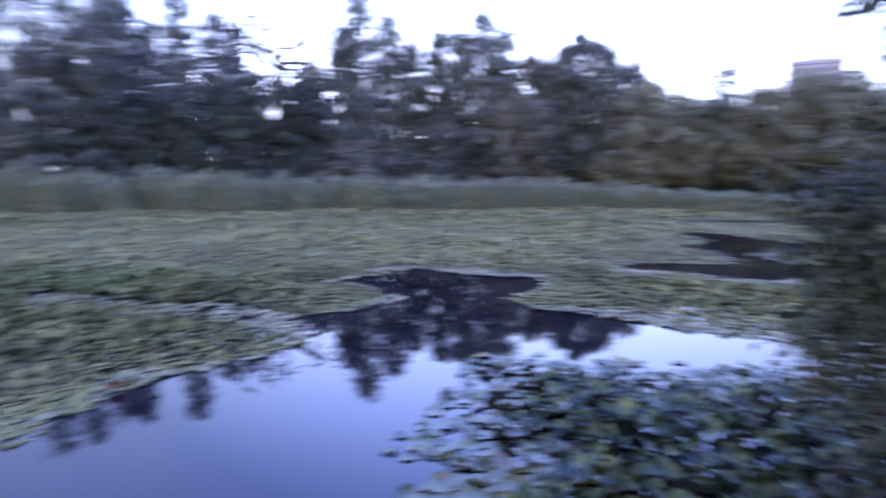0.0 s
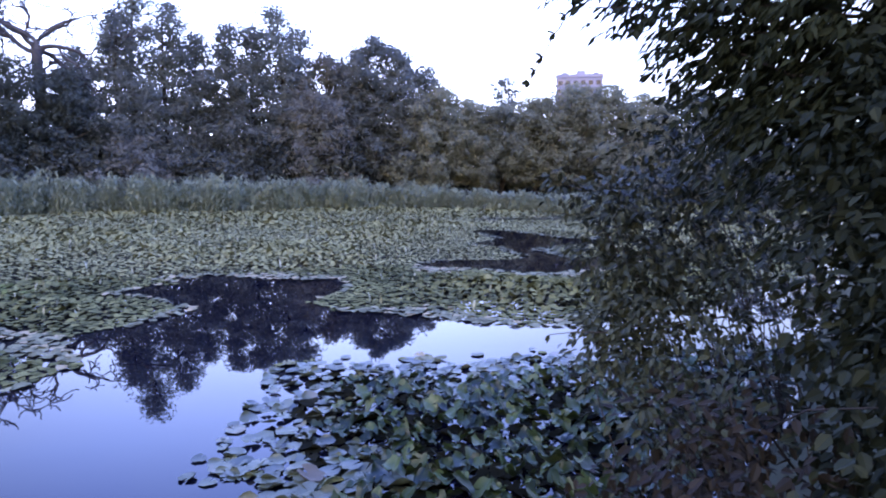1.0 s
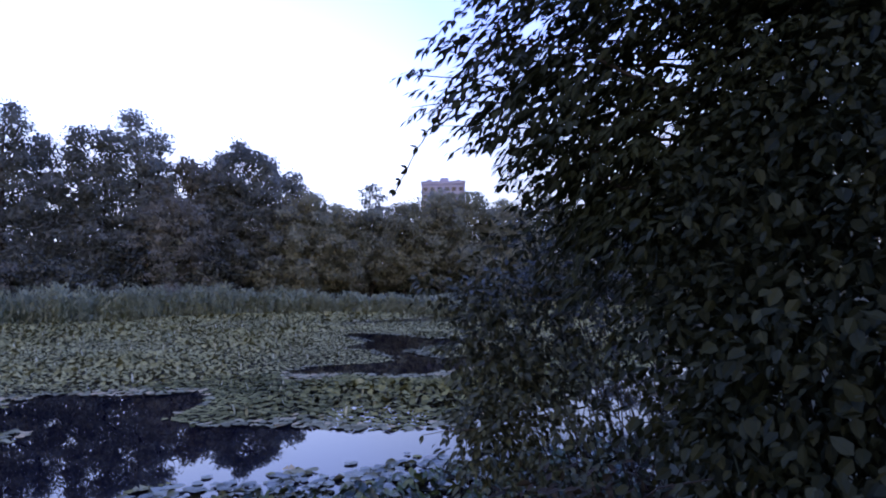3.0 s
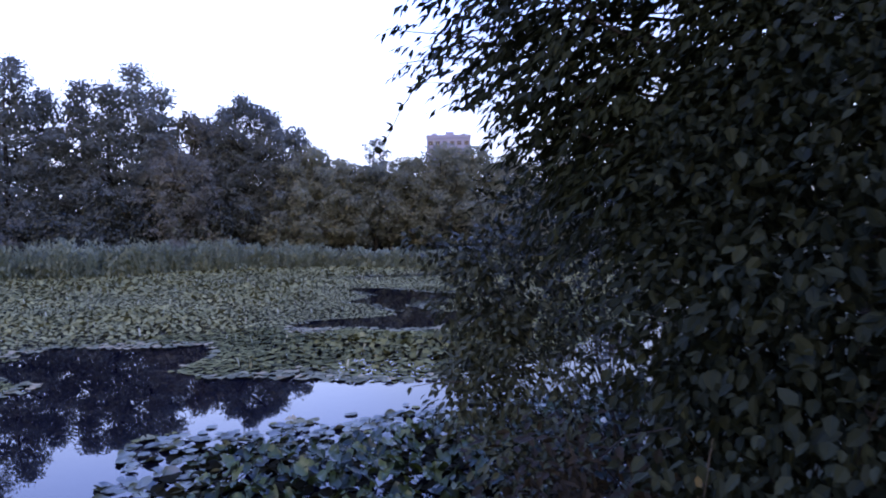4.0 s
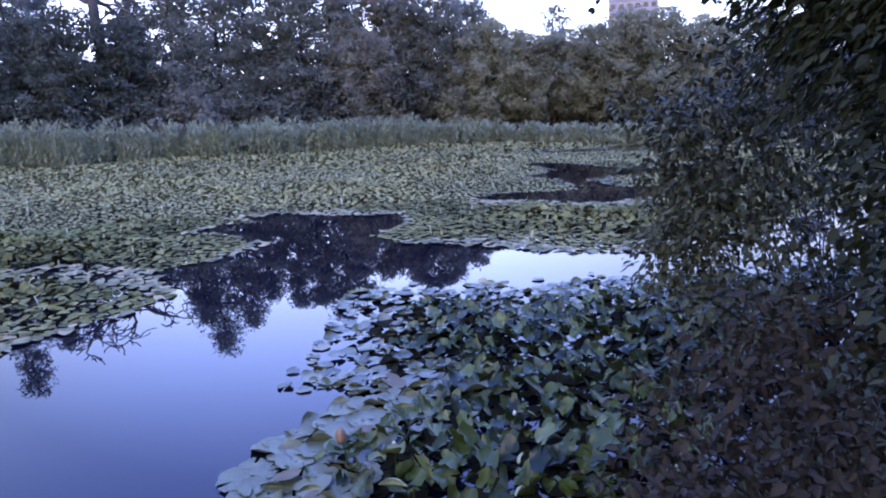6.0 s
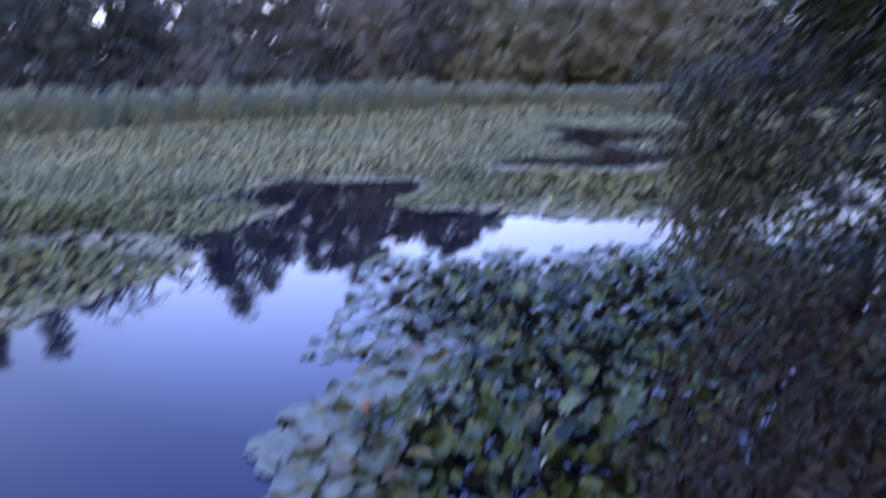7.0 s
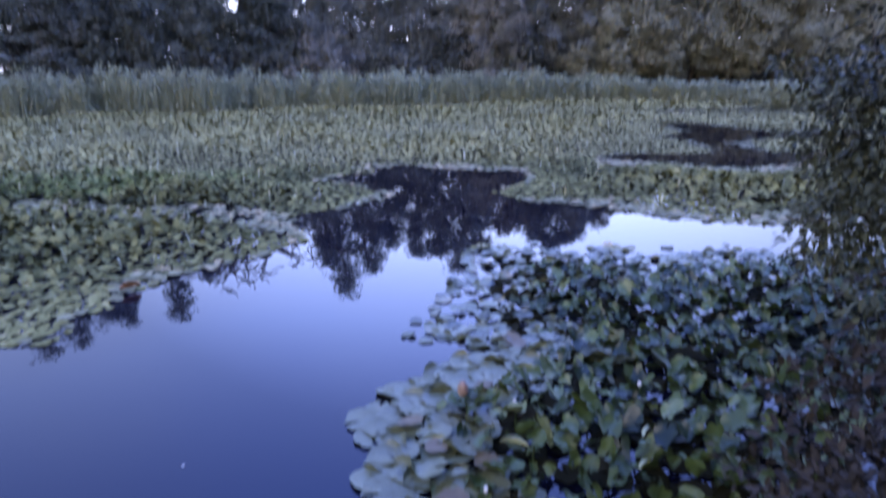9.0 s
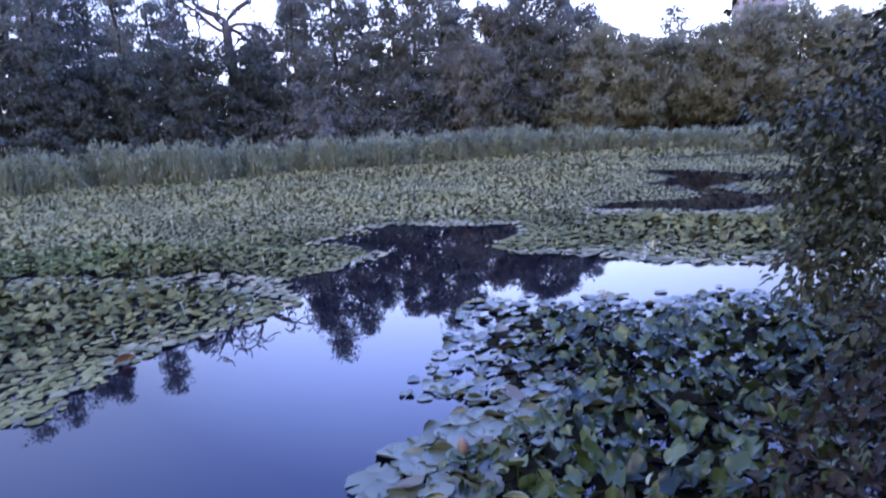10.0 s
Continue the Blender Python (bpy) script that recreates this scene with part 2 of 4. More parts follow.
def inside(p, poly):
    """Which of the points p lie in the polygon."""
    poly = np.asarray(poly, float)
    x, y = p[:, 0:1], p[:, 1:2]
    a, b2 = poly, np.roll(poly, -1, 0)
    cross = ((a[:, 1] > y) != (b2[:, 1] > y)) & (x < (b2[:, 0] - a[:, 0]) * (y - a[:, 1]) / (b2[:, 1] - a[:, 1] + 1e-12) + a[:, 0])
    return cross.sum(1) % 2 == 1


def edge_distance(p, poly):
    poly = np.asarray(poly, float)
    a, d = poly, np.roll(poly, -1, 0) - poly
    rel = p[:, None] - a[None]
    t = np.clip((rel * d).sum(-1) / (d * d).sum(-1), 0, 1)
    return np.linalg.norm(rel - t[..., None] * d, axis=-1).min(1)


# ---- ground and water ----
def shore(x, y):
    """How far a place lies inside the pond (negative: on land)."""
    near = (y - 1.45) * 0.8 - np.maximum(x - 0.6, 0) * 0.62 + 0.12 * np.sin(x * 1.7) - 0.25 * np.maximum(-x - 4, 0) * 0.2
    far = 36.5 + 0.012 * (x + 2) ** 2 + 0.5 * np.sin(x * 0.3) - y
    return np.minimum(np.minimum(near, far), 70 - np.abs(x))


g = np.concatenate([[-900, -500, -250, -150, -100, -75], np.arange(-60, -8, 2.0), np.arange(-8, 10, 0.4), np.arange(10, 61, 2.0), [75, 100, 150, 250, 500, 900]])
gx, gy = np.meshgrid(g, g)
s0 = shore(gx, gy)
gz = np.where(s0 > 0, -0.5 * np.minimum(s0, 1.0), np.minimum(-s0 * 0.45, 0.55)) - 0.02
gz += np.where(s0 < -0.5, 0.05 * np.sin(gx * 1.3) * np.cos(gy * 1.7), 0) + np.clip((np.maximum(gy, 0) - 40) * 0.06, 0, 0.8)
n = len(g)
idx = np.arange(n * n).reshape(n, n)
quads = np.stack([idx[:-1, :-1], idx[:-1, 1:], idx[1:, 1:], idx[1:, :-1]], -1).reshape(-1, 4)
tagged(new("ground", tri_mesh("ground", np.stack([gx, gy, gz], -1).reshape(-1, 3), np.concatenate([quads[:, [0, 1, 2]], quads[:, [0, 2, 3]]]), M_EARTH, True)),
       "dark earthy bank with low grass round the pond", "ground", kind="structure")
tagged(new("water", tri_mesh("water", [(-72, -10, 0), (72, -10, 0), (72, 60, 0), (-72, 60, 0)], [(0, 1, 2), (0, 2, 3)], M_WATER)),
       "still dark pond water mirroring the dusk sky", "water", kind="structure")


def ground_z(x, y):
    s1 = float(shore(np.array(x, float), np.array(y, float)))
    return (-0.5 * min(s1, 1) if s1 > 0 else min(-s1 * 0.45, 0.55)) - 0.02 + min(max(y - 40, 0) * 0.06, 0.8)


# ---- the open water between the lily mats ----
NEAR_EDGE = [(6.6, 6.6), (4.6, 6.7), (2.98, 6.72), (2.3, 6.64), (1.83, 7.02), (1.48, 6.95), (0.8, 7.3), (0.25, 7.2), (0.1, 6.4), (-0.08, 5.9), (-0.24, 5.2), (-0.28, 4.73),
             (0.07, 4.35), (-0.26, 4.04), (-0.6, 3.8), (-0.78, 3.4), (-0.65, 3.0), (-0.62, 2.7), (-0.53, 2.35), (-0.3, 2.1), (-0.1, 1.8), (0.0, 1.2)]
FAR_EDGE = [(-9.0, 1.0), (-6.0, 3.2), (-3.8, 4.78), (-3.5, 4.95), (-3.38, 5.2), (-3.55, 5.42), (-3.3, 5.74), (-3.33, 6.07), (-3.13, 6.51), (-2.74, 6.6), (-2.6, 6.95), (-2.26, 7.14), (-2.03, 7.42),
            (-1.8, 8.12), (-2.1, 8.7), (-2.2, 9.5), (-1.52, 9.6), (-1.03, 10.23), (-0.72, 10.68), (-1.08, 11.05), (-1.42, 11.6), (-2.14, 12.28), (-1.95, 12.63), (-1.3, 13.12), (-1.09, 13.6), (-0.6, 13.89),
            (0.0, 13.3), (1.14, 12.7), (1.84, 12.75), (1.84, 11.75), (1.61, 11.22), (1.3, 11.0), (0.95, 10.62), (1.13, 10.2), (1.52, 9.79), (2.06, 9.38), (2.53, 9.17), (2.81, 8.7), (3.11, 8.38), (3.49, 8.34),
            (3.76, 8.04), (4.4, 7.93), (6.2, 8.2), (8.5, 9.2), (11.0, 10.0)]
OPEN = FAR_EDGE + [(8.5, 6.6)] + NEAR_EDGE
CREEK = [(3.8, 13.9), (4.45, 14.45), (5.28, 14.33), (5.86, 14.14), (6.37, 14.2), (6.8, 14.5), (6.72, 15.5), (6.85, 16.4), (6.16, 17.43), (7.0, 17.9), (7.75, 18.5), (7.5, 20.8), (8.15, 21.3), (8.7, 20.5),
         (9.1, 19.5), (9.4, 18.3), (10.3, 17.2), (12.0, 17.6), (12.0, 16.4), (9.78, 16.3), (8.85, 16.3), (8.14, 16.1), (7.4, 15.7), (7.4, 14.7), (7.6, 14.0), (9.3, 13.6), (8.5, 12.3), (6.3, 12.0),
         (5.66, 12.2), (5.23, 12.55), (4.84, 13.1), (4.08, 13.2)]
CLUMP = NEAR_EDGE + [(1.2, 1.3), (2.2, 2.4), (4.2, 4.2), (6.6, 5.8)]
SLOT = [(9.4, 25.6), (10.75, 25.6), (11.93, 25.6), (12.83, 25.1), (13.66, 26.2), (14.76, 26.6), (17.5, 26.6), (17.5, 23.6), (14.8, 23.2), (13.84, 22.8), (12.44, 24.1), (10.8, 24.7)]


def pad_shape(sides, wave, phase, rings=(1.0,), curl=0.0, side=0.0):
    """A round floating leaf with a notch, a little wavy, one side of its rim curled up."""
    ang = np.linspace(0.16, 2 * np.pi - 0.16, sides)
    lift = np.clip(np.cos(ang - side) - 0.45, 0, 1) / 0.55 * curl
    rows2 = [[(0.06, 0, 0)]]
    for k in rings:
        r = 0.5 * k * (1 + 0.05 * np.sin(3 * ang + phase)) * (1 - 0.3 * lift * k ** 4)
        z = (wave * np.sin(2 * ang + phase) + 0.03) * k ** 2 + 0.3 * lift * k ** 4
        rows2.append(np.stack([r * np.cos(ang), r * np.sin(ang), z], -1))
    f = [(0, i, i + 1) for i in range(1, sides)]
    for j in range(len(rings) - 1):
        for i in range(1, sides):
            o = j * sides + i
            f += [(o, o + sides, o + sides + 1), (o, o + sides + 1, o + 1)]
    return np.concatenate(rows2), np.array(f)


def pads_at(p, size, height, tilt, shapes):
    """Corners and triangles of many pads on the water at p."""
    out = []
    kind = rng.integers(0, len(shapes), len(p))
    turn = rng.uniform(0, 2 * np.pi, len(p))
    lean = rng.uniform(0, 2 * np.pi, len(p))
    for k, (v, f) in enumerate(shapes):
        m = kind == k
        if not m.any():
            continue
        c, s2 = np.cos(turn[m]), np.sin(turn[m])
        x = (v[None, :, 0] * c[:, None] - v[None, :, 1] * s2[:, None]) * size[m, None]
        y = (v[None, :, 0] * s2[:, None] + v[None, :, 1] * c[:, None]) * size[m, None]
        z = v[None, :, 2] * size[m, None]
        up = np.stack([np.sin(tilt[m]) * np.cos(lean[m]), np.sin(tilt[m]) * np.sin(lean[m])], -1)
        z = z + x * up[:, 0:1] + y * up[:, 1:2]
        xyz = np.stack([x + p[m, 0:1], y + p[m, 1:2], z + height[m, None] + 0.008], -1)
        tris = f[None] + (np.arange(m.sum()) * len(v))[:, None, None]
        out.append((xyz.reshape(-1, 3), tris.reshape(-1, 3)))
    return join(out)


def scatter(x0, x1, y0, y1, per):
    """Places on a jittered grid, so that they neither clump nor line up."""
    step = 1 / math.sqrt(per)
    xs, ys = np.meshgrid(np.arange(x0, x1, step), np.arange(y0, y1, step))
    p = np.stack([xs.ravel(), ys.ravel()], -1)
    return p + rng.uniform(-0.55, 0.55, p.shape) * step


def mat_of_pads(name, label, region, per, size, detail, rise, mat, pieces=True):
    p = scatter(*region, per)
    keep = (shore(p[:, 0], p[:, 1]) > 0.1) & (np.abs(np.degrees(np.arctan2(p[:, 0], p[:, 1] + 0.5))) < 52)
    for hole in (OPEN, CREEK, SLOT):
        d = edge_distance(p, hole)
        wob = 0.14 * np.sin(p[:, 0] * 5.1 + p[:, 1] * 3.3) * np.sin(p[:, 1] * 4.7)
        keep &= ~inside(p, hole) | (d < 0.02 + np.maximum(wob, -0.02) * (hole is OPEN))
    keep &= ~inside(p, CLUMP) & (np.hypot(p[:, 0] - 0.5, p[:, 1] - 0.5) > 3.6) & (rng.random(len(p)) < 0.97)
    keep &= (p[:, 1] > 6.8) | (p[:, 0] < -2)
    p = p[keep]
    d = np.minimum(np.minimum(edge_distance(p, OPEN), edge_distance(p, CREEK)), edge_distance(p, SLOT))
    up = np.clip((d - 0.2) / (0.5 + 0.1 * p[:, 1]), 0, 1)
    # some patches stand up out of the water, others float
    patch = np.clip(0.75 + 0.7 * np.sin(p[:, 0] * 0.6 + 1.3) * np.sin(p[:, 1] * 0.5) + 0.3 * np.sin(p[:, 0] * 1.9 + p[:, 1]), 0.1, 1.2)
    up *= patch
    shapes = [pad_shape(detail, w, ph) for w, ph in ((0.03, 0), (0.06, 1), (0.09, 2), (0.05, 4))]
    ragged = np.clip(0.4 + 1.5 * np.sin(p[:, 0] * 1.3 + 0.5 * p[:, 1]) * np.sin(p[:, 1] * 1.1 - 0.8 * p[:, 0]), 0.06, 1.7)
    edge = (d < (0.2 + 0.012 * p[:, 1]) * rng.uniform(0.4, 1.4, len(p)) * ragged)
    # a lane of loose floating pads runs into the near mat
    off = np.abs(p[:, 1] - 8.93 + 0.42 * (p[:, 0] + 2.44) + 0.15 * np.sin(2.3 * p[:, 0]))
    lane = (off < 0.5 + 0.2 * np.sin(1.7 * p[:, 0] + 2.0 * p[:, 1])) & (p[:, 0] > -7.2) & (p[:, 0] < -1.8)
    edge |= lane
    rim = p[edge & (rng.random(len(p)) < np.where(lane, 0.5, 0.72))]
    p, up = p[~edge], up[~edge]
    near = np.argsort(np.hypot(p[:, 0], p[:, 1]))
    p, up = p[near], up[near]
    n2 = len(p)
    size = size * rng.uniform(0.65, 1.3, n2)
    high, tilt = rng.uniform(0, 1, n2) * rise * up, rng.uniform(0, 1, n2) ** 1.3 * (0.05 + 1.05 * up)
    top = thing(name, label, "lily pads")
    single = 300 if pieces else 0
    if single:
        loose_pads(top, p[:single], size[:single], high[:single], tilt[:single], [tri_mesh("lily_pad", v, f, mat, True) for v, f in shapes])
    # leaves stand denser and greener on one side of the near mat
    far = np.hypot((p[:, 0] + 8.0) / 3.5, (p[:, 1] - 12.3) / 1.7) + 0.22 * np.sin(2.1 * p[:, 0] + p[:, 1])
    lush = (np.arange(len(p)) >= single) & (rng.random(len(p)) < np.clip(2.6 - 2.2 * far, 0, 0.85)) & pieces
    for name2, m, mat2, says in (("lily_pads_beyond", ~lush, mat, ""), ("raised_foliage", lush, M_PAD_LUSH, "deep green leaves standing close together")):
        m = m & (np.arange(len(p)) >= single)
        if m.any():
            v, f = pads_at(p[m], size[m], high[m] + 0.03 * lush[m], tilt[m], shapes)
            tagged(part(name2, v, f, mat2, top, says), kind="stuff")
    v, f = pads_at(rim, 0.155 * rng.uniform(0.7, 1.25, len(rim)), rng.uniform(0, 0.02, len(rim)), rng.uniform(0, 0.12, len(rim)), shapes)
    tagged(part("floating_rim", v, f, M_PAD_RIM, top, "flat grey-green pads floating along the mat's edge", True), kind="stuff")
    return top


def loose_pads(top, p, size, high, tilt, meshes):
    """Pads that are objects of their own on shared meshes."""
    for i in range(len(p)):
        pad = new("lily_pad", meshes[int(rng.integers(len(meshes)))])
        pad.parent = top
        lean = rng.uniform(0, 2 * np.pi)
        pad.matrix_basis = (Matrix.Translation((p[i, 0], p[i, 1], 0.008 + high[i])) @ Matrix.Rotation(tilt[i], 4, Vector((math.cos(lean), math.sin(lean), 0)))
                            @ Matrix.Rotation(rng.uniform(0, 6.28), 4, "Z") @ Matrix.Scale(size[i], 4))


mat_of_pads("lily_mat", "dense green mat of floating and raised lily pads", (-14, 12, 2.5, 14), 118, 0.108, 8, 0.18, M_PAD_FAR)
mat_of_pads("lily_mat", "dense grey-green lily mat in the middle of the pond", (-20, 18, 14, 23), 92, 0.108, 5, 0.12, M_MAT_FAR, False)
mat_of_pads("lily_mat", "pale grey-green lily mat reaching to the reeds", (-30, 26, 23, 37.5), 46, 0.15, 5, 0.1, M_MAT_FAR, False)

# ---- the near clump of lily pads, leaf by leaf ----
RIM = NEAR_EDGE[:-1]


def rim_distance(p):
    """Metres from the clump's open side, the bank side left out."""
    a, b2 = np.array(RIM[:-1]), np.array(RIM[1:])
    d = b2 - a
    rel = p[:, None] - a[None]
    t = np.clip((rel * d).sum(-1) / (d * d).sum(-1), 0, 1)
    return np.linalg.norm(rel - t[..., None] * d, axis=-1).min(1)


clump = thing("lily_pad_clump", "clump of large overlapping green lily pads beside the bank", "lily pads")
BOWL = (0.5, 0.82, 1.0)
flat_shapes = [pad_shape(23, w, ph, BOWL, cu, sd) for w, ph, cu, sd in ((0.015, 0, 0, 0), (0.03, 1, 0.1, 2), (0.045, 2.5, 0.7, 1.5), (0.02, 4, 0.0, 0), (0.03, 2, 0.9, 3.6), (0.04, 5, 0.5, 5.0))]


for v, f in flat_shapes:
    v[1:, :2] *= 1 + 0.045 * np.tile(rng.normal(0, 1, (23, 1)), (3, 1)) * np.repeat([0.1, 0.5, 1.0], 23)[:, None]


def upright_shape(sides, wave, fold, phase):
    """A standing leaf, half folded along its rib, with an uneven rim."""
    v, f = pad_shape(sides, wave, phase, BOWL, 0.8 * fold, 2.2 * phase)
    rough = np.tile(rng.normal(0, 1, (sides, 2)), (3, 1)) * np.repeat([0.2, 0.7, 1.0], sides)[:, None]
    v[1:, :2] *= 1 + 0.1 * rough[:, :1]
    ang = np.arctan2(v[1:, 1], v[1:, 0])
    v[1:, 2] += 0.09 * np.sin(4 * ang + 3 * phase) * np.repeat([0.15, 0.6, 1.0], sides)
    v[1:, 2] += fold * 1.3 * v[1:, 1] ** 2 + 0.05 * rough[:, 1]
    v[:, 0] *= 1.15
    return v, f


up_shapes = [upright_shape(15, w, fo, ph) for w, fo, ph in ((0.06, 0.3, 1), (0.1, 0.6, 2), (0.14, 0.2, 5), (0.1, 0.9, 3), (0.13, 0.45, 2.2), (0.2, 0.1, 1.2), (0.05, 0.7, 4), (0.16, 0.35, 0.4))]
# flat pads float round the open side
p = scatter(-1.1, 6.6, 1.6, 7.6, 74)
d = rim_distance(p)
p = p[(inside(p, CLUMP) & (d < np.where(p[:, 1] > 4.0, 1.15, 0.75)) & (d > 0.02) & (rng.random(len(p)) < np.where(p[:, 1] > 4.3, 0.62, 0.92))) & (shore(p[:, 0], p[:, 1]) > 0.02)]
p = np.concatenate([p, [(-0.2, 4.78), (-0.12, 5.02), (-0.05, 4.62), (-0.28, 4.6), (-0.08, 4.85), (0.02, 5.2), (-0.42, 4.72), (-0.36, 5.0), (-0.2, 5.3), (-0.12, 5.62), (1.1, 7.3), (2.6, 6.95), (3.3, 6.95)]])
p = p[np.argsort(np.hypot(p[:, 0] + 0.2, p[:, 1]))]
size = 0.205 * rng.uniform(0.6, 1.25, len(p)) * np.where(p[:, 1] > 4.3, 0.72, 1.0)
inward = np.clip(rim_distance(p) / 0.5, 0.12, 1)
high, tilt = rng.uniform(0, 1, len(p)) ** 2 * 0.06 * inward, rng.uniform(0, 1, len(p)) ** 2 * 0.5 * inward
cut = min(190, len(p))
loose_pads(clump, p[:cut], size[:cut], high[:cut], tilt[:cut], [tri_mesh("lily_pad", v, f, M_PAD_FLOAT, True) for v, f in flat_shapes])
v, f = pads_at(p[cut:], size[cut:], high[cut:], tilt[cut:], flat_shapes)
tagged(part("floating_rim", v, f, M_PAD_FLOAT, clump, "flat grey-green pads floating at the clump's edge", True), kind="stuff")
# a few withered pads among them
M_WITHER = mottled("withered_pad", (0.065, 0.055, 0.03), (0.16, 0.13, 0.07), 2.0, 0.5, 0.3, 0.3, 14.0)
brown = np.array([(-0.25, 3.02), (0.02, 2.86), (-0.4, 3.3), (-0.18, 2.52), (0.12, 3.66), (0.4, 4.4)])
loose_pads(clump, brown, np.linspace(0.13, 0.2, 6), np.full(6, 0.05), np.linspace(0.1, 0.3, 6), [tri_mesh("lily_pad", v, f, M_WITHER, True) for v, f in flat_shapes])
# upright leaves crowd the middle
p = scatter(-1.0, 6.6, 1.6, 7.4, 128)
d = rim_distance(p)
up = np.clip((d - np.clip(0.32 + 0.3 * (p[:, 1] - 3.7), 0.32, 0.62)) / 0.5, 0, 1)
keep = inside(p, CLUMP) & (shore(p[:, 0], p[:, 1]) > 0.02) & (rng.random(len(p)) < 0.78 * up)
p, up = p[keep], up[keep]
order = np.argsort(np.hypot(p[:, 0] + 0.2, p[:, 1]))
p, up = p[order], up[order]
size = rng.uniform(0.07, 0.15, len(p)) * np.where(p[:, 1] > 4.0, 0.82, 0.92)
high = (0.03 + rng.uniform(0, 1, len(p)) * 0.24) * up
tilt = (0.12 + 0.88 * rng.uniform(0.0, 1.0, len(p)) ** 0.75) * np.clip(1.5 - 0.14 * (p[:, 1] - 3.2), 1.05, 1.5) * up
loose_pads(clump, p[:110], size[:110], high[:110], tilt[:110], [tri_mesh("lily_pad", v, f, M_PAD, True) for v, f in up_shapes])
v, f = pads_at(p[110:], size[110:], high[110:], tilt[110:], up_shapes)
tagged(part("raised_foliage", v, f, M_PAD, clump, "dark green leaves standing out of the water", True), kind="stuff")
# a near-black bottom layer whose colour stands in for shade between the leaves
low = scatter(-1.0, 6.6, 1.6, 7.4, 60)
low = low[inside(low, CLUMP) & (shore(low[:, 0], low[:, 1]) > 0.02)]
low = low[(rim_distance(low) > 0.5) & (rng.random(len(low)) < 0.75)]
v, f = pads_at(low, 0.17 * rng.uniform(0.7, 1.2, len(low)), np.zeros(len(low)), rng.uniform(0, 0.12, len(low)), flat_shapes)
tagged(part("sunken_foliage", v, f, M_PAD_GAP, clump, "near-black pads under the others, coloured for the shade in the gaps", True), kind="stuff")

# ---- reeds ----
def blades(p, base, tall, wide, lean):
    """Tapered grass blades, each of three joints, that bow over."""
    n2 = len(p)
    a = rng.uniform(0, 2 * np.pi, n2)
    way = np.stack([np.cos(a), np.sin(a), np.zeros(n2)], -1)
    side = np.stack([-np.sin(a), np.cos(a), np.zeros(n2)], -1)
    bow = lean * rng.uniform(0.2, 1.0, n2)
    rows2 = []
    for s3, w in ((0.0, 0.8), (0.45, 1.0), (0.8, 0.7)):
        c = np.stack([p[:, 0], p[:, 1], base + tall * s3], -1) + way * (bow * tall * s3 ** 2)[:, None]
        rows2 += [c - side * (wide * w / 2)[:, None], c + side * (wide * w / 2)[:, None]]
    rows2.append(np.stack([p[:, 0], p[:, 1], base + tall * (1 - 0.1 * bow)], -1) + way * (bow * tall)[:, None])
    v = np.stack(rows2, 1)
    f = np.array([(0, 1, 3), (0, 3, 2), (2, 3, 5), (2, 5, 4), (4, 5, 6)])
    return v.reshape(-1, 3), (f[None] + (np.arange(n2) * 7)[:, None, None]).reshape(-1, 3)


def reed_front(x):
    return 34.2 - 0.14 * np.clip(x - 8, 0, 7) ** 2 + 0.3 * np.sin(x * 0.7) + 0.25 * np.sin(x * 1.9)


def tufts(x, y, tall):
    """Bushy tufts of reed: upright blades in the middle, arching leaves that spread from them."""
    n2 = len(x)
    which = np.repeat(np.arange(n2), 10)
    off = rng.normal(0, 0.16, (len(which), 2))
    mid = np.stack([x, y], -1)
    stand = blades(mid[which] + off, np.full(len(which), -0.05), tall[which] * rng.uniform(0.5, 0.95, len(which)), rng.uniform(0.02, 0.04, len(which)), 0.4)
    which = np.repeat(np.arange(n2), 44)
    off = rng.normal(0, 0.24, (len(which), 2))
    lift = 0.92 * rng.uniform(0, 1, len(which)) ** 1.3
    arch = blades(mid[which] + off * (1.15 - 0.7 * lift[:, None]), tall[which] * lift, rng.uniform(0.14, 0.28, len(which)), rng.uniform(0.05, 0.1, len(which)), 1.9)
    return join([stand, arch])


cx = rng.uniform(-34, 19, 1150)
cy = reed_front(cx) + rng.uniform(0, 1, len(cx)) ** 1.4 * 3.2
ch = np.interp(cx, [-30, -20, -11, -4, 6, 9, 13, 16, 19], [2.55, 2.35, 2.05, 1.7, 1.45, 1.2, 0.95, 0.9, 0.7])
ch = ch * (1 + 0.1 * np.sin(cx * 1.7 + cy) + 0.08 * np.sin(cx * 4.1 + 1)) * rng.uniform(0.72, 1.06, len(cx))
tagged(new("reed_bed", tri_mesh("reed_bed", *tufts(cx, cy, ch), M_REED)), "belt of tall bushy grey-green reeds along the far shore", "reeds", kind="stuff")


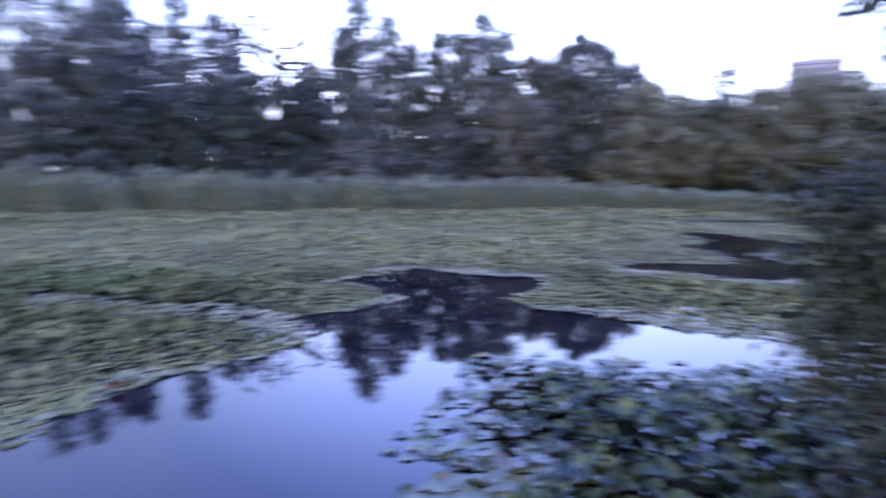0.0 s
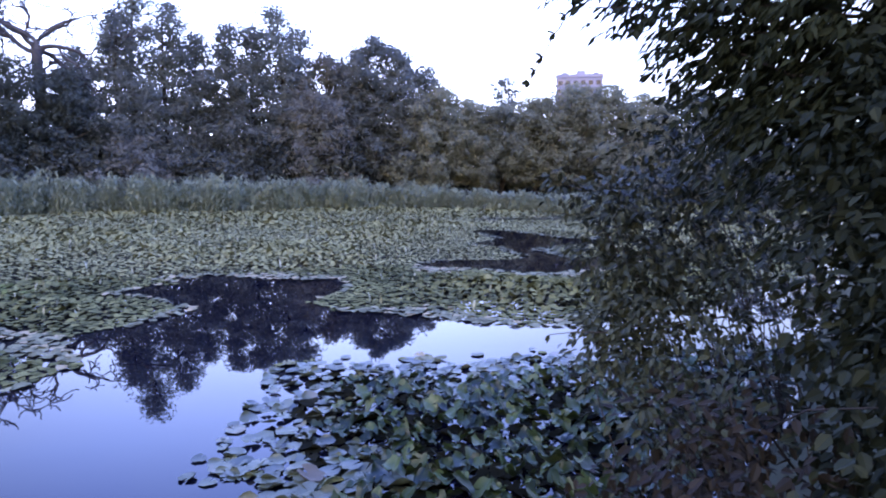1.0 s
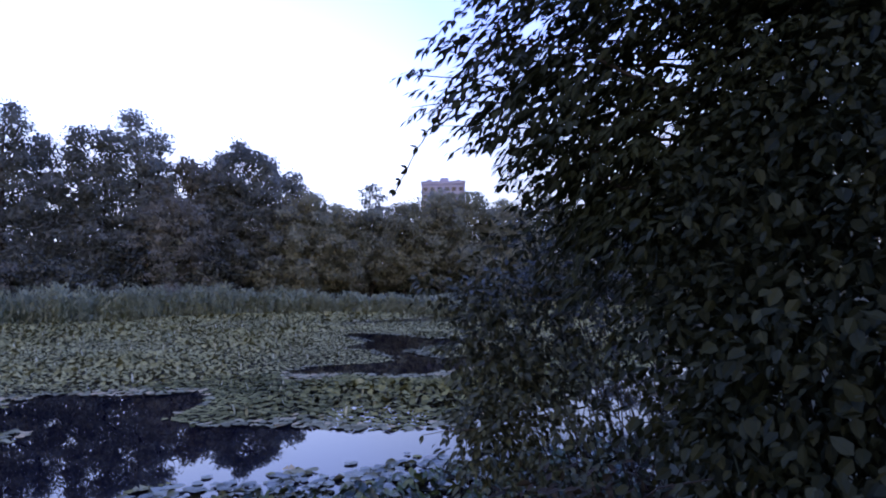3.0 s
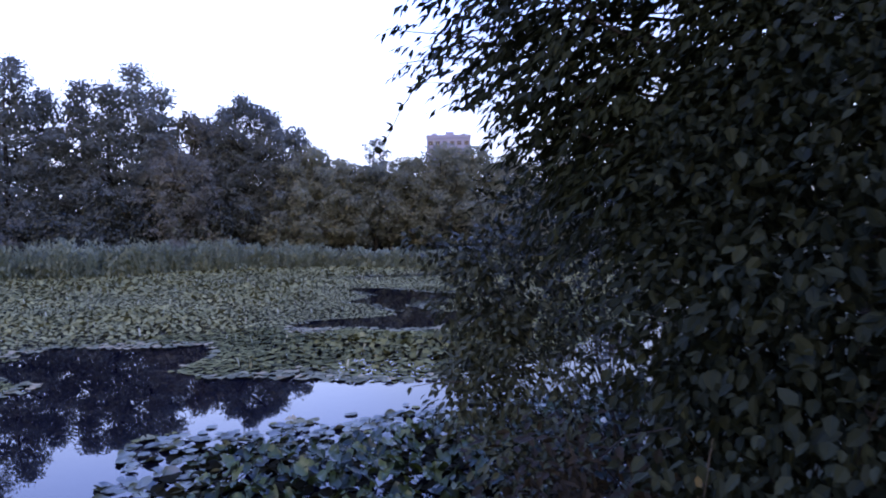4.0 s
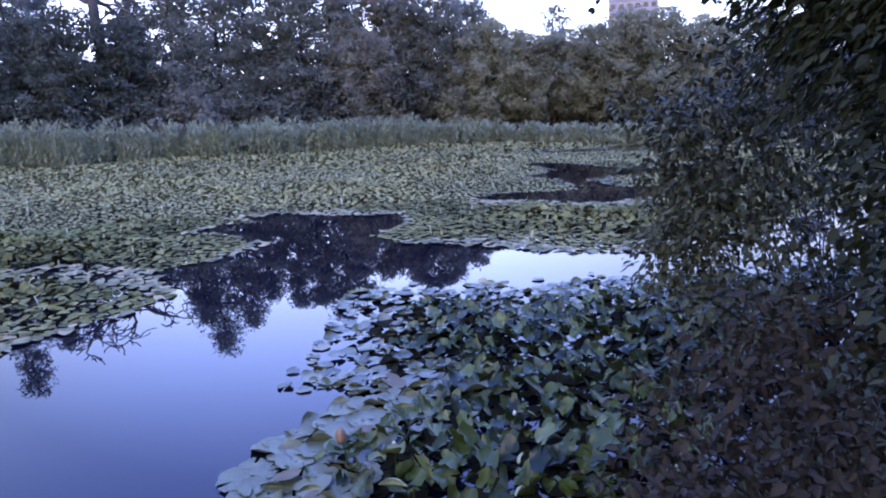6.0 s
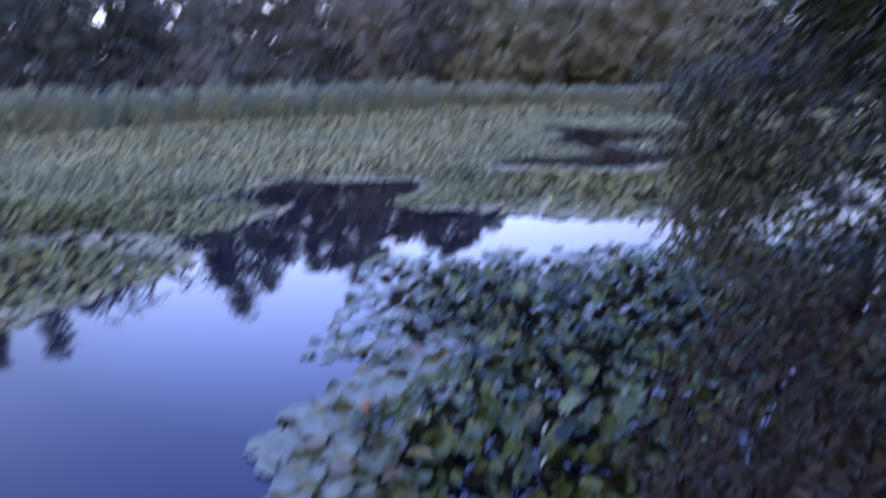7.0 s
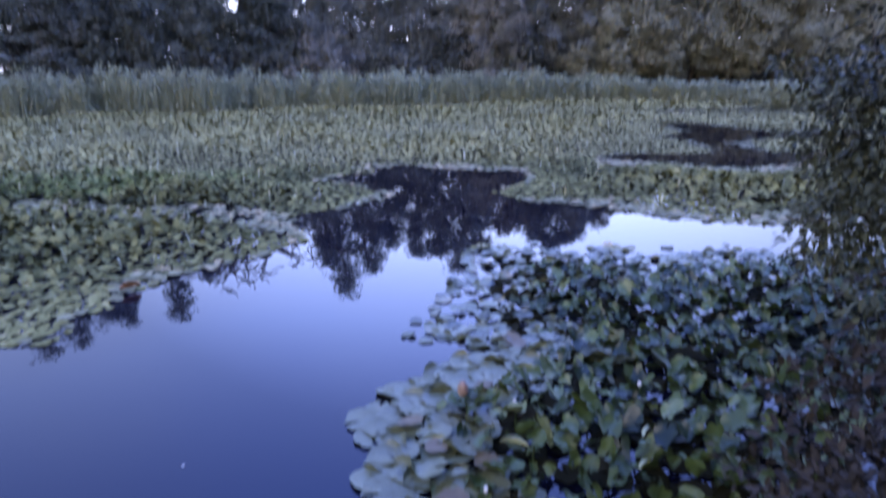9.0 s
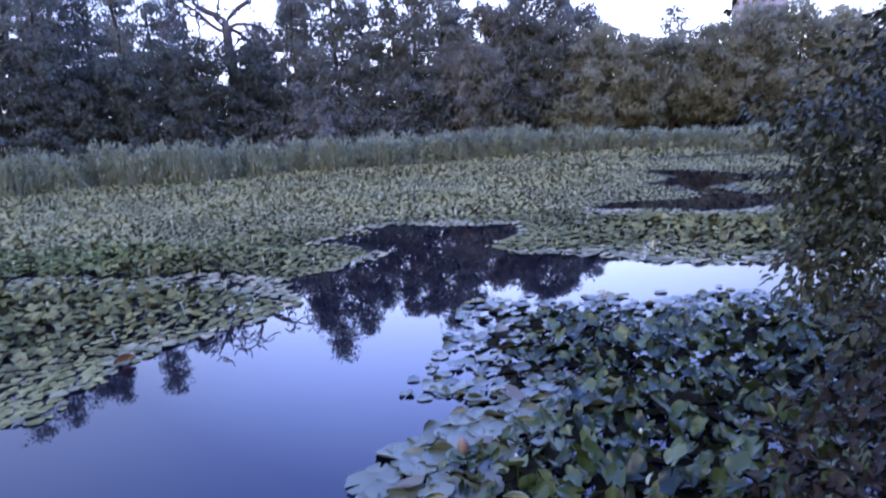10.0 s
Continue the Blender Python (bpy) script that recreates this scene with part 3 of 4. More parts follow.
# ---- trees of the far shore ----
def crown_limbs(n2, low, high_z, wide, form):
    """Starts and tips of the limbs of a crown: tall (pointed), dome or loose."""
    t = (np.arange(n2) + rng.uniform(0, 1, n2)) / n2
    if form == "tall":
        r = wide * np.clip(1.05 - t, 0.06, 1) ** 0.8
    elif form == "loose":
        r = wide * np.clip(1 - t ** 1.7, 0.03, 1) ** 0.85
    else:
        r = wide * np.sqrt(np.clip(1 - np.abs(1.15 * t - 0.15) ** 2.4, 0.02, 1))
    a = np.arange(n2) * 2.4 + rng.normal(0, 0.4, n2)
    r = r * rng.uniform(0.6, 1.2, n2)
    tip = np.stack([r * np.cos(a), r * np.sin(a), low + t * (high_z - low) + rng.normal(0, 0.025, n2) * high_z * (t < 0.9)], -1)
    start = np.stack([0 * r, 0 * r, np.clip(tip[:, 2] - rng.uniform(0.25, 0.6, n2) * r - 0.3, 0.5, None)], -1)
    return start, tip


def clusters(start, tip, per, leaves, size, airy=0.4):
    """Leaves in rounded clusters along each limb, facing outwards from their cluster: places, ways and facings."""
    n2 = len(start) * per
    s3 = np.concatenate([rng.uniform(0.3, 0.85, (len(start), per - 1)), rng.uniform(0.9, 1.08, (len(start), 1))], 1).reshape(-1, 1)
    mid = np.repeat(start, per, 0) + np.repeat(tip - start, per, 0) * s3 + rng.normal(0, 0.5 * size, (n2, 3)) * [1, 1, 0.5]
    r = size * rng.uniform(0.5, 1.3, (n2, 1, 1)) * (1.25 - 0.5 * s3[:, :, None])
    out = unit(rng.normal(0, 1, (n2, leaves, 3)) + [0, 0, 0.25])
    place = mid[:, None] + out * r * [1.2, 1.2, 0.5] * rng.uniform(0.35, 1, (n2, leaves, 1)) ** 0.5 + rng.normal(0, 0.1 * size, (n2, leaves, 3))
    face = out + [0, 0, 0.35] + rng.normal(0, 0.15, out.shape)
    along = np.cross(face, rng.normal(0, 1, out.shape)) + out * np.where(rng.random((n2, leaves, 1)) < 0.35, 1.6, 0.3) - [0, 0, 0.2]
    place, along, face = place.reshape(-1, 3), along.reshape(-1, 3), face.reshape(-1, 3)
    # the tops are airier than the skirts
    top_z = max(tip[:, 2].max(), 1.0)
    keep = (place[:, 2] > 0.3) & (rng.random(len(place)) > airy * np.clip(place[:, 2] / top_z, 0, 1) ** 1.5)
    return place[keep], along[keep], face[keep]


def tree(x, y, height, wide, form, mat, label, limbs=70, per=4, each=58, leaf=0.2, low=0.06, puff=1.0):
    top = thing("tree", label, "tree", (x, y, ground_z(x, y)), group="trees on the far shore")
    pts, trunk = limb((0, 0, -0.2), (rng.normal(0, 0.3), rng.normal(0, 0.3), height * 0.9), 0.015 * height + 0.04, 0.03, 0.02, 9, 8)
    part("trunk", *trunk, M_BARK, top, "", True)
    start, tip = crown_limbs(limbs, height * low, height * 0.98, wide, form)
    for k in range(0, limbs, 3):
        part("limb", *limb(start[k], tip[k], 0.03 + 0.003 * height, 0.012, 0.05, 5, 5)[1], M_BARK, top, "", True)
    place, along, face = clusters(start, tip, per, each, (0.3 + 0.022 * height) * puff, 0.4 if form == "dome" else 0.58)
    n3 = len(place)
    v2, f2 = leaf_cloud(place, along, face, leaf * 1.1 * rng.uniform(0.6, 1.35, n3), leaf * 0.58 * rng.uniform(0.7, 1.2, n3), SPRIG)
    part("crown", v2, f2, mat, top)
    return top


TREES = [
    # heading, distance, top in degrees, half width, form, leaf colour, how low the crown reaches
    (-44, 52, 12.0, 4.2, "dome", 0, 0.06), (-38.5, 49, 12.0, 4.0, "dome", 0, 0.06), (-36.4, 48, 9.0, 3.4, "dome", 4, 0.06),
    (-34.6, 48, 13.6, 3.4, "dome", 0, 0.06), (-28.4, 50, 12.2, 3.4, "dome", 0, 0.06), (-24.2, 47, 11.6, 2.8, "loose", 0, 0.06), (-32.0, 45, 16.6, 2.6, "tall", 0, 0.1), (-29.6, 45, 16.2, 2.4, "tall", 0, 0.1), (-30.6, 45, 9.6, 3.4, "dome", 4, 0.05), (-27.2, 44, 14.6, 2.6, "loose", 0, 0.1), (-26.0, 46, 15.3, 2.2, "tall", 0, 0.2),
    (-26.4, 43.6, 7.6, 3.0, "dome", 4, 0.05), (-21.9, 45, 15.6, 2.0, "tall", 0, 0.25), (-19.4, 46, 12.6, 2.2, "tall", 0, 0.25), (-22.8, 42.6, 6.8, 2.8, "dome", 4, 0.05), (-19.0, 42, 7.4, 2.9, "dome", 4, 0.05),
    (-16.0, 41.5, 8.2, 2.7, "dome", 4, 0.05), (-12.4, 41.5, 7.4, 2.5, "dome", 4, 0.05), (-17.8, 49, 11.4, 2.0, "tall", 0, 0.2), (-11.6, 47, 9.0, 2.2, "loose", 0, 0.1), (-8.9, 42, 12.0, 2.4, "loose", 0, 0.08), (-7.4, 43, 15.0, 2.9, "loose", 0, 0.08), (-4.9, 42, 12.9, 2.3, "loose", 0, 0.08),
    (-3.0, 42.5, 10.6, 2.2, "loose", 0, 0.08), (-0.6, 42, 11.6, 2.0, "loose", 0, 0.1), (1.3, 41.5, 11.6, 2.0, "loose", 0, 0.1), (3.3, 42, 13.2, 2.4, "loose", 0, 0.08), (5.0, 42.5, 11.6, 2.1, "loose", 0, 0.08),
    (7.4, 42, 9.6, 2.3, "dome", 2, 0.08), (8.8, 42.5, 8.8, 2.0, "dome", 0, 0.08), (6.4, 39.5, 6.4, 2.2, "dome", 2, 0.06), (10.2, 42, 10.0, 2.0, "loose", 0, 0.08), (11.6, 41.5, 11.2, 2.5, "dome", 0, 0.08), (13.7, 41.5, 9.9, 2.4, "dome", 0, 0.08),
    (15.4, 42, 8.4, 2.2, "dome", 0, 0.1), (17.2, 40, 6.9, 2.3, "dome", 3, 0.28), (19.6, 40.5, 5.8, 2.4, "dome", 3, 0.32), (22.7, 48, 7.6, 1.5, "dome", 0, 0.3), (22.6, 40, 5.3, 2.5, "dome", 1, 0.34),
    (25.6, 40, 5.9, 2.5, "dome", 3, 0.34), (28.6, 40, 6.9, 2.7, "dome", 3, 0.32), (31.4, 40, 6.7, 2.7, "dome", 1, 0.3), (34.6, 41, 6.0, 2.8, "dome", 3, 0.2), (38.5, 43, 6.4, 3.2, "dome", 1, 0.1),
    (43.0, 46, 7.0, 3.6, "dome", 0, 0.06), (48.0, 48, 7.6, 4.0, "dome", 1, 0.06), (54.0, 48, 7.6, 4.2, "dome", 0, 0.06), (60.0, 46, 7.4, 4.2, "dome", 1, 0.06),
]
WORDS = ["tall dark green tree standing behind the reeds", "olive green tree standing behind the reeds", "brownish green tree standing behind the reeds", "yellowing leafy tree standing behind the reeds"]
# a second row behind closes the gaps
for i, az in enumerate(np.arange(-43, 62, 5.2)):
    TREES.append((az, 54, (9.4 if az < -17 else 5.6 if az < 13 else 4.2) + 0.8 * math.sin(i * 2.1), 3.6, "dome", 0 if az < 13 else 1, 0.05))
for az, d, el, wide, form, k, low in TREES:
    q = polar(az, 0, d)
    h = 2.2 + d * math.tan(radians(el)) - ground_z(q[0], q[1])
    if wide < 1.6:
        tree(q[0], q[1], h, wide, form, M_LEAF[k], "slim airy tree rising behind the yellowing trees", 40, 3, 44, low=low, puff=0.8)
    elif d == 54:
        tree(q[0], q[1], h, wide, form, M_LEAF[k], WORDS[k], 30, 3, 46, 0.36, low=low, puff=1.3)
    elif k == 4:
        tree(q[0], q[1], h, wide, form, M_DEEP, "dense very dark green tree behind the reeds", low=low)
    elif form == "tall":
        tree(q[0], q[1], h, wide, form, M_LEAF[k], "tall pointed airy tree standing behind the reeds", 64, 3, 60, low=low, puff=0.75)
    elif az > 40:
        tree(q[0], q[1], h, wide, form, M_LEAF[k], WORDS[k], 44, 3, 50, 0.28, low=low, puff=1.2)
    else:
        tree(q[0], q[1], h, wide, form, M_LEAF[k], WORDS[k], low=low)


# unseen trees, added behind the path, close the place and block sky light
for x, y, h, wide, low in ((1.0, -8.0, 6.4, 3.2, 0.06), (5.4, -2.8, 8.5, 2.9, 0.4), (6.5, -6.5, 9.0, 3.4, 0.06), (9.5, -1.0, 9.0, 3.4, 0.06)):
    back = tree(x, y, h, wide, "dome", M_SHADE_LEAF, "unseen leafy tree added behind the path to block sky light", 60, 3, 60, 0.3, low=low)
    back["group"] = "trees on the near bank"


def bush(x, y, height, wide, mat, label):
    z0 = ground_z(x, y)
    top = thing("bush", label, "bush", (x, y, z0), group="bushes on the far shore")
    start, tip = crown_limbs(24, height * 0.12, height, wide, "dome")
    start = start * [1, 1, 0.4] + rng.normal(0, 0.25, start.shape) * [1, 1, 0]
    for k in range(0, 24, 4):
        part("stem", *limb(start[k] * [1, 1, 0] - [0, 0, 0.1], tip[k], 0.045, 0.012, 0.08, 5, 5)[1], M_BARK, top, "", True)
    place, along, face = clusters(start, tip, 3, 52, 0.44)
    n3 = len(place)
    v2, f2 = leaf_cloud(place, along, face, 0.25 * rng.uniform(0.6, 1.35, n3), 0.16 * rng.uniform(0.7, 1.2, n3), SPRIG)
    part("foliage", v2, f2, mat, top)


BUSH_WORDS = ["dark green bush at the foot of the trees", "olive bush at the foot of the trees", "brownish bush at the foot of the trees", "yellowing bush at the foot of the trees", "low bush coloured very dark for the shade under the trees"]
# most bushes take the shade-dark leaf, giving the tree line its dark foot
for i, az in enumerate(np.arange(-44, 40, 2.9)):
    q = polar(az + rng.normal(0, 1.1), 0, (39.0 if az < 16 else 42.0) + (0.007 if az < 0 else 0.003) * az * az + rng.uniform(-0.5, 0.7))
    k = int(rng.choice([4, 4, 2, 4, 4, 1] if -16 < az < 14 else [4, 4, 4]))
    bush(q[0], q[1], rng.uniform(2.3, 3.7), rng.uniform(1.5, 2.3), M_SHADE_LEAF if k == 4 else M_LEAF[k], BUSH_WORDS[k])


# ---- the bare tree ----
def bare_tree(x, y, height):
    top = thing("dead_tree", "leafless dead tree with crooked grey branches", "tree", (x, y, ground_z(x, y)))
    pts, trunk = limb((0, 0, -0.2), (0.5, 0, height * 0.72), 0.4, 0.28, 0.03, 8, 9)
    part("trunk", *trunk, M_BARK_GREY, top, "", True)

    own = np.random.default_rng(11)

    def grow(woods, start, way, size, r, level):
        steps, p2 = 9, [np.asarray(start, float)]
        for _ in range(steps - 1):
            way = unit(way + own.normal(0, 0.3, 3) * [1, 0.7, 0.9])
            p2.append(p2[-1] + way * size / (steps - 1))
        p2 = np.array(p2)
        woods.append(tube(p2, np.maximum(np.linspace(r, r * 0.5, steps), 0.036), 5))
        if level == 0:
            return
        for j in ((3, 6, 8) if level > 1 else (2, 3, 5, 6, 8)):
            turn = own.normal(0, 0.75, 3) * [1, 0.6, 0.8] + [0, 0, 0.05]
            grow(woods, p2[j], unit(unit(p2[j] - p2[j - 2]) + turn), size * own.uniform(0.5, 0.78), r * (1 - 0.55 * j / 8) * 0.72, level - 1)
    for w in ((-0.7, 0.1, 0.7), (0.8, -0.1, 0.6), (0.1, 0.2, 1.0), (1.0, 0.1, 0.3), (-1.0, -0.1, 0.35), (0.45, -0.1, 0.8)):
        woods = []
        grow(woods, pts[-1] + np.array([0, 0, -0.1]), unit(np.array(w)), height * 0.28, 0.16, 3)
        part("branch", *join(woods), M_BARK_GREY, top, "crooked bare branch")


q = polar(-14.7, 0, 43)
bare_tree(q[0], q[1], 2.2 + 43 * math.tan(radians(13.0)) - 1)


# ---- tower block behind the trees ----
def box(x0, x1, y0, y1, z0, z1):
    v2 = np.array([(x, y, z) for x in (x0, x1) for y in (y0, y1) for z in (z0, z1)], float)
    f2 = np.array([(0, 1, 3), (0, 3, 2), (4, 6, 7), (4, 7, 5), (0, 4, 5), (0, 5, 1), (2, 3, 7), (2, 7, 6), (0, 2, 6), (0, 6, 4), (1, 5, 7), (1, 7, 3)])
    return v2, f2


q = polar(29.0, 0, 250)
tower = thing("apartment_building", "far pale pinkish-grey concrete tower block behind the trees", "building", (q[0], q[1], 0.5))
tower.rotation_euler = (0, 0, radians(-29))
HT = 2.2 + 250 * math.tan(radians(7.7))
part("wall", *box(-8.5, 8.5, 0, 14, -1, HT - 1.2), M_WALL, tower)
part("roof", *box(-8.7, 8.7, -0.3, 14.3, HT - 1.2, HT), M_WALL, tower, "pale flat roof edge")
for rx, rw, rh in ((-5.5, 2.2, 1.1), (0.5, 3.4, 1.6), (6.0, 1.6, 0.9)):
    part("roof_housing", *box(rx - rw / 2, rx + rw / 2, 3, 7, HT, HT + rh), M_WALL, tower)
win = tri_mesh("window", *box(-0.8, 0.8, -0.12, 0.1, -0.75, 0.75), M_PANE)
for row in range(4):
    for col in range(6):
        w = new("window", win)
        w.parent = tower
        w.location = (-6.9 + col * 2.76, 0, HT - 3.2 - row * 3.0)


# ---- the overhanging tree and shrubs on the near bank ----
def foliage(blobs, per, length, wide, droop, level=1.0, flat=0.7):
    """Leaves in small sprays within round blobs (centre, radius): places, ways, facings, lengths and widths."""
    out = []
    for c, r in blobs:
        n2, sprays = int(per * r ** 2), int(10 + 60 * r)
        mid = unit(rng.normal(0, 1, (sprays, 3))) * (rng.uniform(0.05, 1, (sprays, 1)) ** 0.45) * r * [1, 1, flat]
        which = rng.integers(0, sprays, n2)
        off = mid[which] + rng.normal(0, 1, (n2, 3)) * 0.2 * r
        l = length * rng.uniform(0.6, 1.25, n2)
        out.append((np.asarray(c) + off, (off / r * 0.7 + rng.normal(0, 0.45, (n2, 3))) * [1, 1, level] + [0, 0, -droop], rng.normal(0, 0.45 * level, (n2, 3)) + [0, 0, 1.0], l, l * wide))
    return [np.concatenate(k) for k in zip(*out)]


def dress(top, place, along, face, length, wide, mat, single, label="", shape=BROAD):
    """Leaves under a thing: the first ones as pieces on one shared mesh, the rest joined."""
    pick = rng.permutation(len(place))
    place, along, face, length, wide = place[pick], unit(along[pick]), face[pick], length[pick], wide[pick]
    shared = tri_mesh("leaf", LEAF[0], LEAF[1], mat)
    side = unit(np.cross(face, along))
    up = np.cross(along, side)
    for i in range(min(single, len(place))):
        ob = new("leaf", shared)
        ob.parent = top
        a, b2, c2 = along[i] * length[i], side[i] * wide[i], up[i] * length[i]
        ob.matrix_basis = Matrix(((a[0], b2[0], c2[0], place[i, 0]), (a[1], b2[1], c2[1], place[i, 1]), (a[2], b2[2], c2[2], place[i, 2]), (0, 0, 0, 1)))
    v2, f2 = leaf_cloud(place[single:], along[single:], face[single:], length[single:], wide[single:], shape)
    tagged(part("foliage", v2, f2, mat, top, label), kind="stuff")


def pinnate(place, way, size, pairs=4):
    """One compound leaf: a stalk with paired leaflets and one at the tip, hanging."""
    s = np.linspace(0.25, 0.95, pairs)
    way = unit(np.asarray(way, float))
    pos = place + way * (s * size)[:, None] + np.array([0, 0, -0.5]) * (s ** 2 * size)[:, None]
    side = unit(np.cross(way, [0, 0, 1.0]))
    pl, al = [], []
    for q2 in pos:
        for sgn in (-1, 1):
            pl.append(q2)
            al.append(way * 0.9 + side * sgn * 0.5 + np.array([0, 0, -0.9]) + rng.normal(0, 0.15, 3))
    pl.append(pos[-1] + way * 0.02)
    al.append(way + np.array([0, 0, -0.6]))
    return np.array(pl), np.array(al)


ash = thing("overhanging_tree", "dark ash-like tree leaning over the water, drooping leaves", "tree", (3.4, 1.6, 0.45))
ORIGIN = np.array([3.4, 1.6, 0.45])
pts, trunk = limb((0, 0, -0.3), (0.3, 0.1, 5.2), 0.13, 0.06, 0.03, 9, 9)
part("trunk", *trunk, M_BARK, ash, "", True)
# boughs overhead and beyond 70 degrees are unseen, added to block sky light
SPRAYS = [  # heading, height in degrees, distance, how full
    (25.8, 17.0, 3.2, 2), (26.2, 14.2, 3.2, 14), (28.5, 12.6, 3.2, 18), (28.5, 15.5, 3.3, 24), (31, 11.5, 3.2, 26), (30.5, 19.5, 3.2, 24), (32, 14, 3.2, 34),
    (33, 20, 3.3, 34), (34, 10, 3.2, 26), (35, 15.5, 3.3, 40), (36, 7, 3.2, 22), (36, 23, 3.4, 40), (37, 10.5, 3.0, 30), (38, 5, 3.2, 26), (38, 12, 3.2, 44), (39, 18, 3.4, 46), (40, 25, 3.5, 46), (41, 7, 3.2, 40),
    (43, 9, 3.2, 44), (43, 14, 3.4, 54), (44, 21, 3.5, 54), (46, 9, 3.2, 54), (48, 15, 3.4, 50), (49, 26, 3.6, 56), (51, 20, 3.5, 60), (52, 10, 3.2, 60), (54, 15, 3.3, 64), (56, 24, 3.5, 64), (58, 9, 3.0, 60),
    (60, 17, 3.3, 70), (64, 12, 3.0, 60), (66, 22, 3.3, 70), (34, 27, 3.4, 30), (38, 31, 3.6, 36), (45, 31, 3.7, 46), (52, 32, 3.7, 50), (42, 40, 3.6, 46), (55, 40, 3.6, 60), (66, 34, 3.5, 60), (48, 50, 3.6, 50),
    (62, 50, 3.5, 60), (76, 30, 3.4, 60), (76, 44, 3.4, 60), (60, 62, 3.6, 60), (80, 16, 3.0, 50), (90, 34, 3.2, 50), (70, 20, 4.3, 70), (62, 26, 4.4, 80), (64, 36, 4.5, 70), (80, 30, 4.3, 70),
    (100, 25, 3.6, 60), (105, 45, 3.6, 60), (85, 60, 3.6, 60), (120, 35, 3.6, 60), (60, 20, 4.2, 80), (67, 28, 4.2, 80), (58, 31, 4.2, 80), (70, 14, 4.0, 80), (55, 22, 4.5, 90), (60, 27, 4.6, 90), (64, 18, 4.6, 90), (66, 33, 4.5, 90), (56, 36, 4.5, 90), (73, 24, 4.5, 90),
]
leaf_p, leaf_a = [], []
for az, el, d, full in SPRAYS:
    tip = polar(az, el, d) - ORIGIN
    base = np.array([np.interp(min(tip[2] * 0.85, 5), pts[:, 2], pts[:, 0]), np.interp(min(tip[2] * 0.85, 5), pts[:, 2], pts[:, 1]), max(min(tip[2] * 0.85, 5), 1.0)])
    if full < 4:
        base = tip + unit(base - tip) * 0.5
    bp, w = limb(base, tip, 0.02 if full > 4 else 0.007, 0.002, 0.09, 8, 5)
    part("bough", *w, M_BARK, ash, "", True)
    out = unit(tip - base)
    for _ in range(int(full * (1.9 if az < 50 else 2.8) + (4 if full < 4 else 0))):
        j = rng.uniform(0.6 if full > 4 else 0.1, 1.0)
        c = np.array([np.interp(j * 7, np.arange(8), bp[:, m]) for m in range(3)]) + rng.normal(0, 0.2 if full > 4 else 0.05, 3) * [1, 1, 0.8]
        a = unit(out * 0.8 + rng.normal(0, 0.45, 3) * [1, 1, 0.5] - [0.15, 0, 0.15])
        # the crown's ragged lower edge rises outwards over the water
        rel = c + a * 0.24 + ORIGIN - [0, 0, 2.36]
        head, rise = math.degrees(math.atan2(rel[0], rel[1])), math.degrees(math.atan2(rel[2], math.hypot(rel[0], rel[1])))
        border = np.interp(rise, [3, 4.2, 6, 8.2, 9.7, 12.8, 14.3, 17, 19, 25, 40], [38, 36.5, 35.6, 33.8, 31.2, 28, 26.6, 27.6, 29.5, 31, 30])
        if full > 4 and head < border + rng.normal(0, 0.8) + 0.9 * math.sin(rise * 1.9):
            continue
        pl, al = pinnate(c, a, rng.uniform(0.2, 0.32) if full > 4 else rng.uniform(0.08, 0.14), int(rng.integers(3, 6)) if full > 4 else 2)
        leaf_p.append(pl)
        leaf_a.append(al)
lp, la = np.concatenate(leaf_p), np.concatenate(leaf_a)
# openings in the crown where the sky shows through
for az, el, wide in ((48.7, 11.3, 1.1), (49.7, 16.4, 1.3), (46.5, 16.8, 0.8), (44.5, 13.6, 0.5), (40, 19, 0.6), (33.5, 17, 0.9), (41.6, 17.9, 0.6), (38.4, 8.9, 0.5), (36.5, 12.5, 0.5)):
    lp2 = unit(lp + ORIGIN - [0, 0, 2.2]) @ unit(polar(az, el, 1) - [0, 0, 2.2])
    stay = (lp2 < math.cos(radians(wide))) | (rng.random(len(lp)) < 0.18)
    lp, la = lp[stay], la[stay]
ll = rng.uniform(0.05, 0.088, len(lp))
dress(ash, lp, la, rng.normal(0, 0.35, lp.shape) + [0, 0, 1], ll, ll * 0.36, M_ASH, 300, "pinnate leaves, coloured dark for the canopy's shade", LANCE)


# a thin twig hangs out of the crown, with leaves in threes
twig_at, twig_to = polar(29.6, 15.0, 3.15) - ORIGIN, polar(24.7, 6.9, 3.1) - ORIGIN
bp, w = limb(twig_at, twig_to, 0.005, 0.0025, 0.04, 12, 5)
part("bough", *w, M_BARK, ash, "thin hanging twig")
for k in (3, 5, 7, 9, 10, 11):
    for turn in (-1.0, 0.0, 1.0):
        v, f = leaf_cloud(bp[k:k + 1], np.array([[-0.75 + 0.2 * turn, 0.2 * turn, -0.55 - 0.55 * turn]]) + rng.normal(0, 0.2, (1, 3)), np.array([[0.25, -0.9, 0.45]]) + rng.normal(0, 0.25, (1, 3)), rng.uniform(0.036, 0.052), 0.022)
        part("leaf", v, f, M_ASH, ash)


GLADES = [(43, -10.4, 1.4), (45, -12.5, 1.6), (41, -12.2, 0.9), (37.6, -6, 0.9), (39.4, -2.4, 0.7), (44, -0.5, 0.6), (40.8, -4.7, 0.7), (39.6, -16, 0.7), (46.5, -14, 0.8), (34.5, -5, 0.6), (35.5, -17.5, 0.6)]


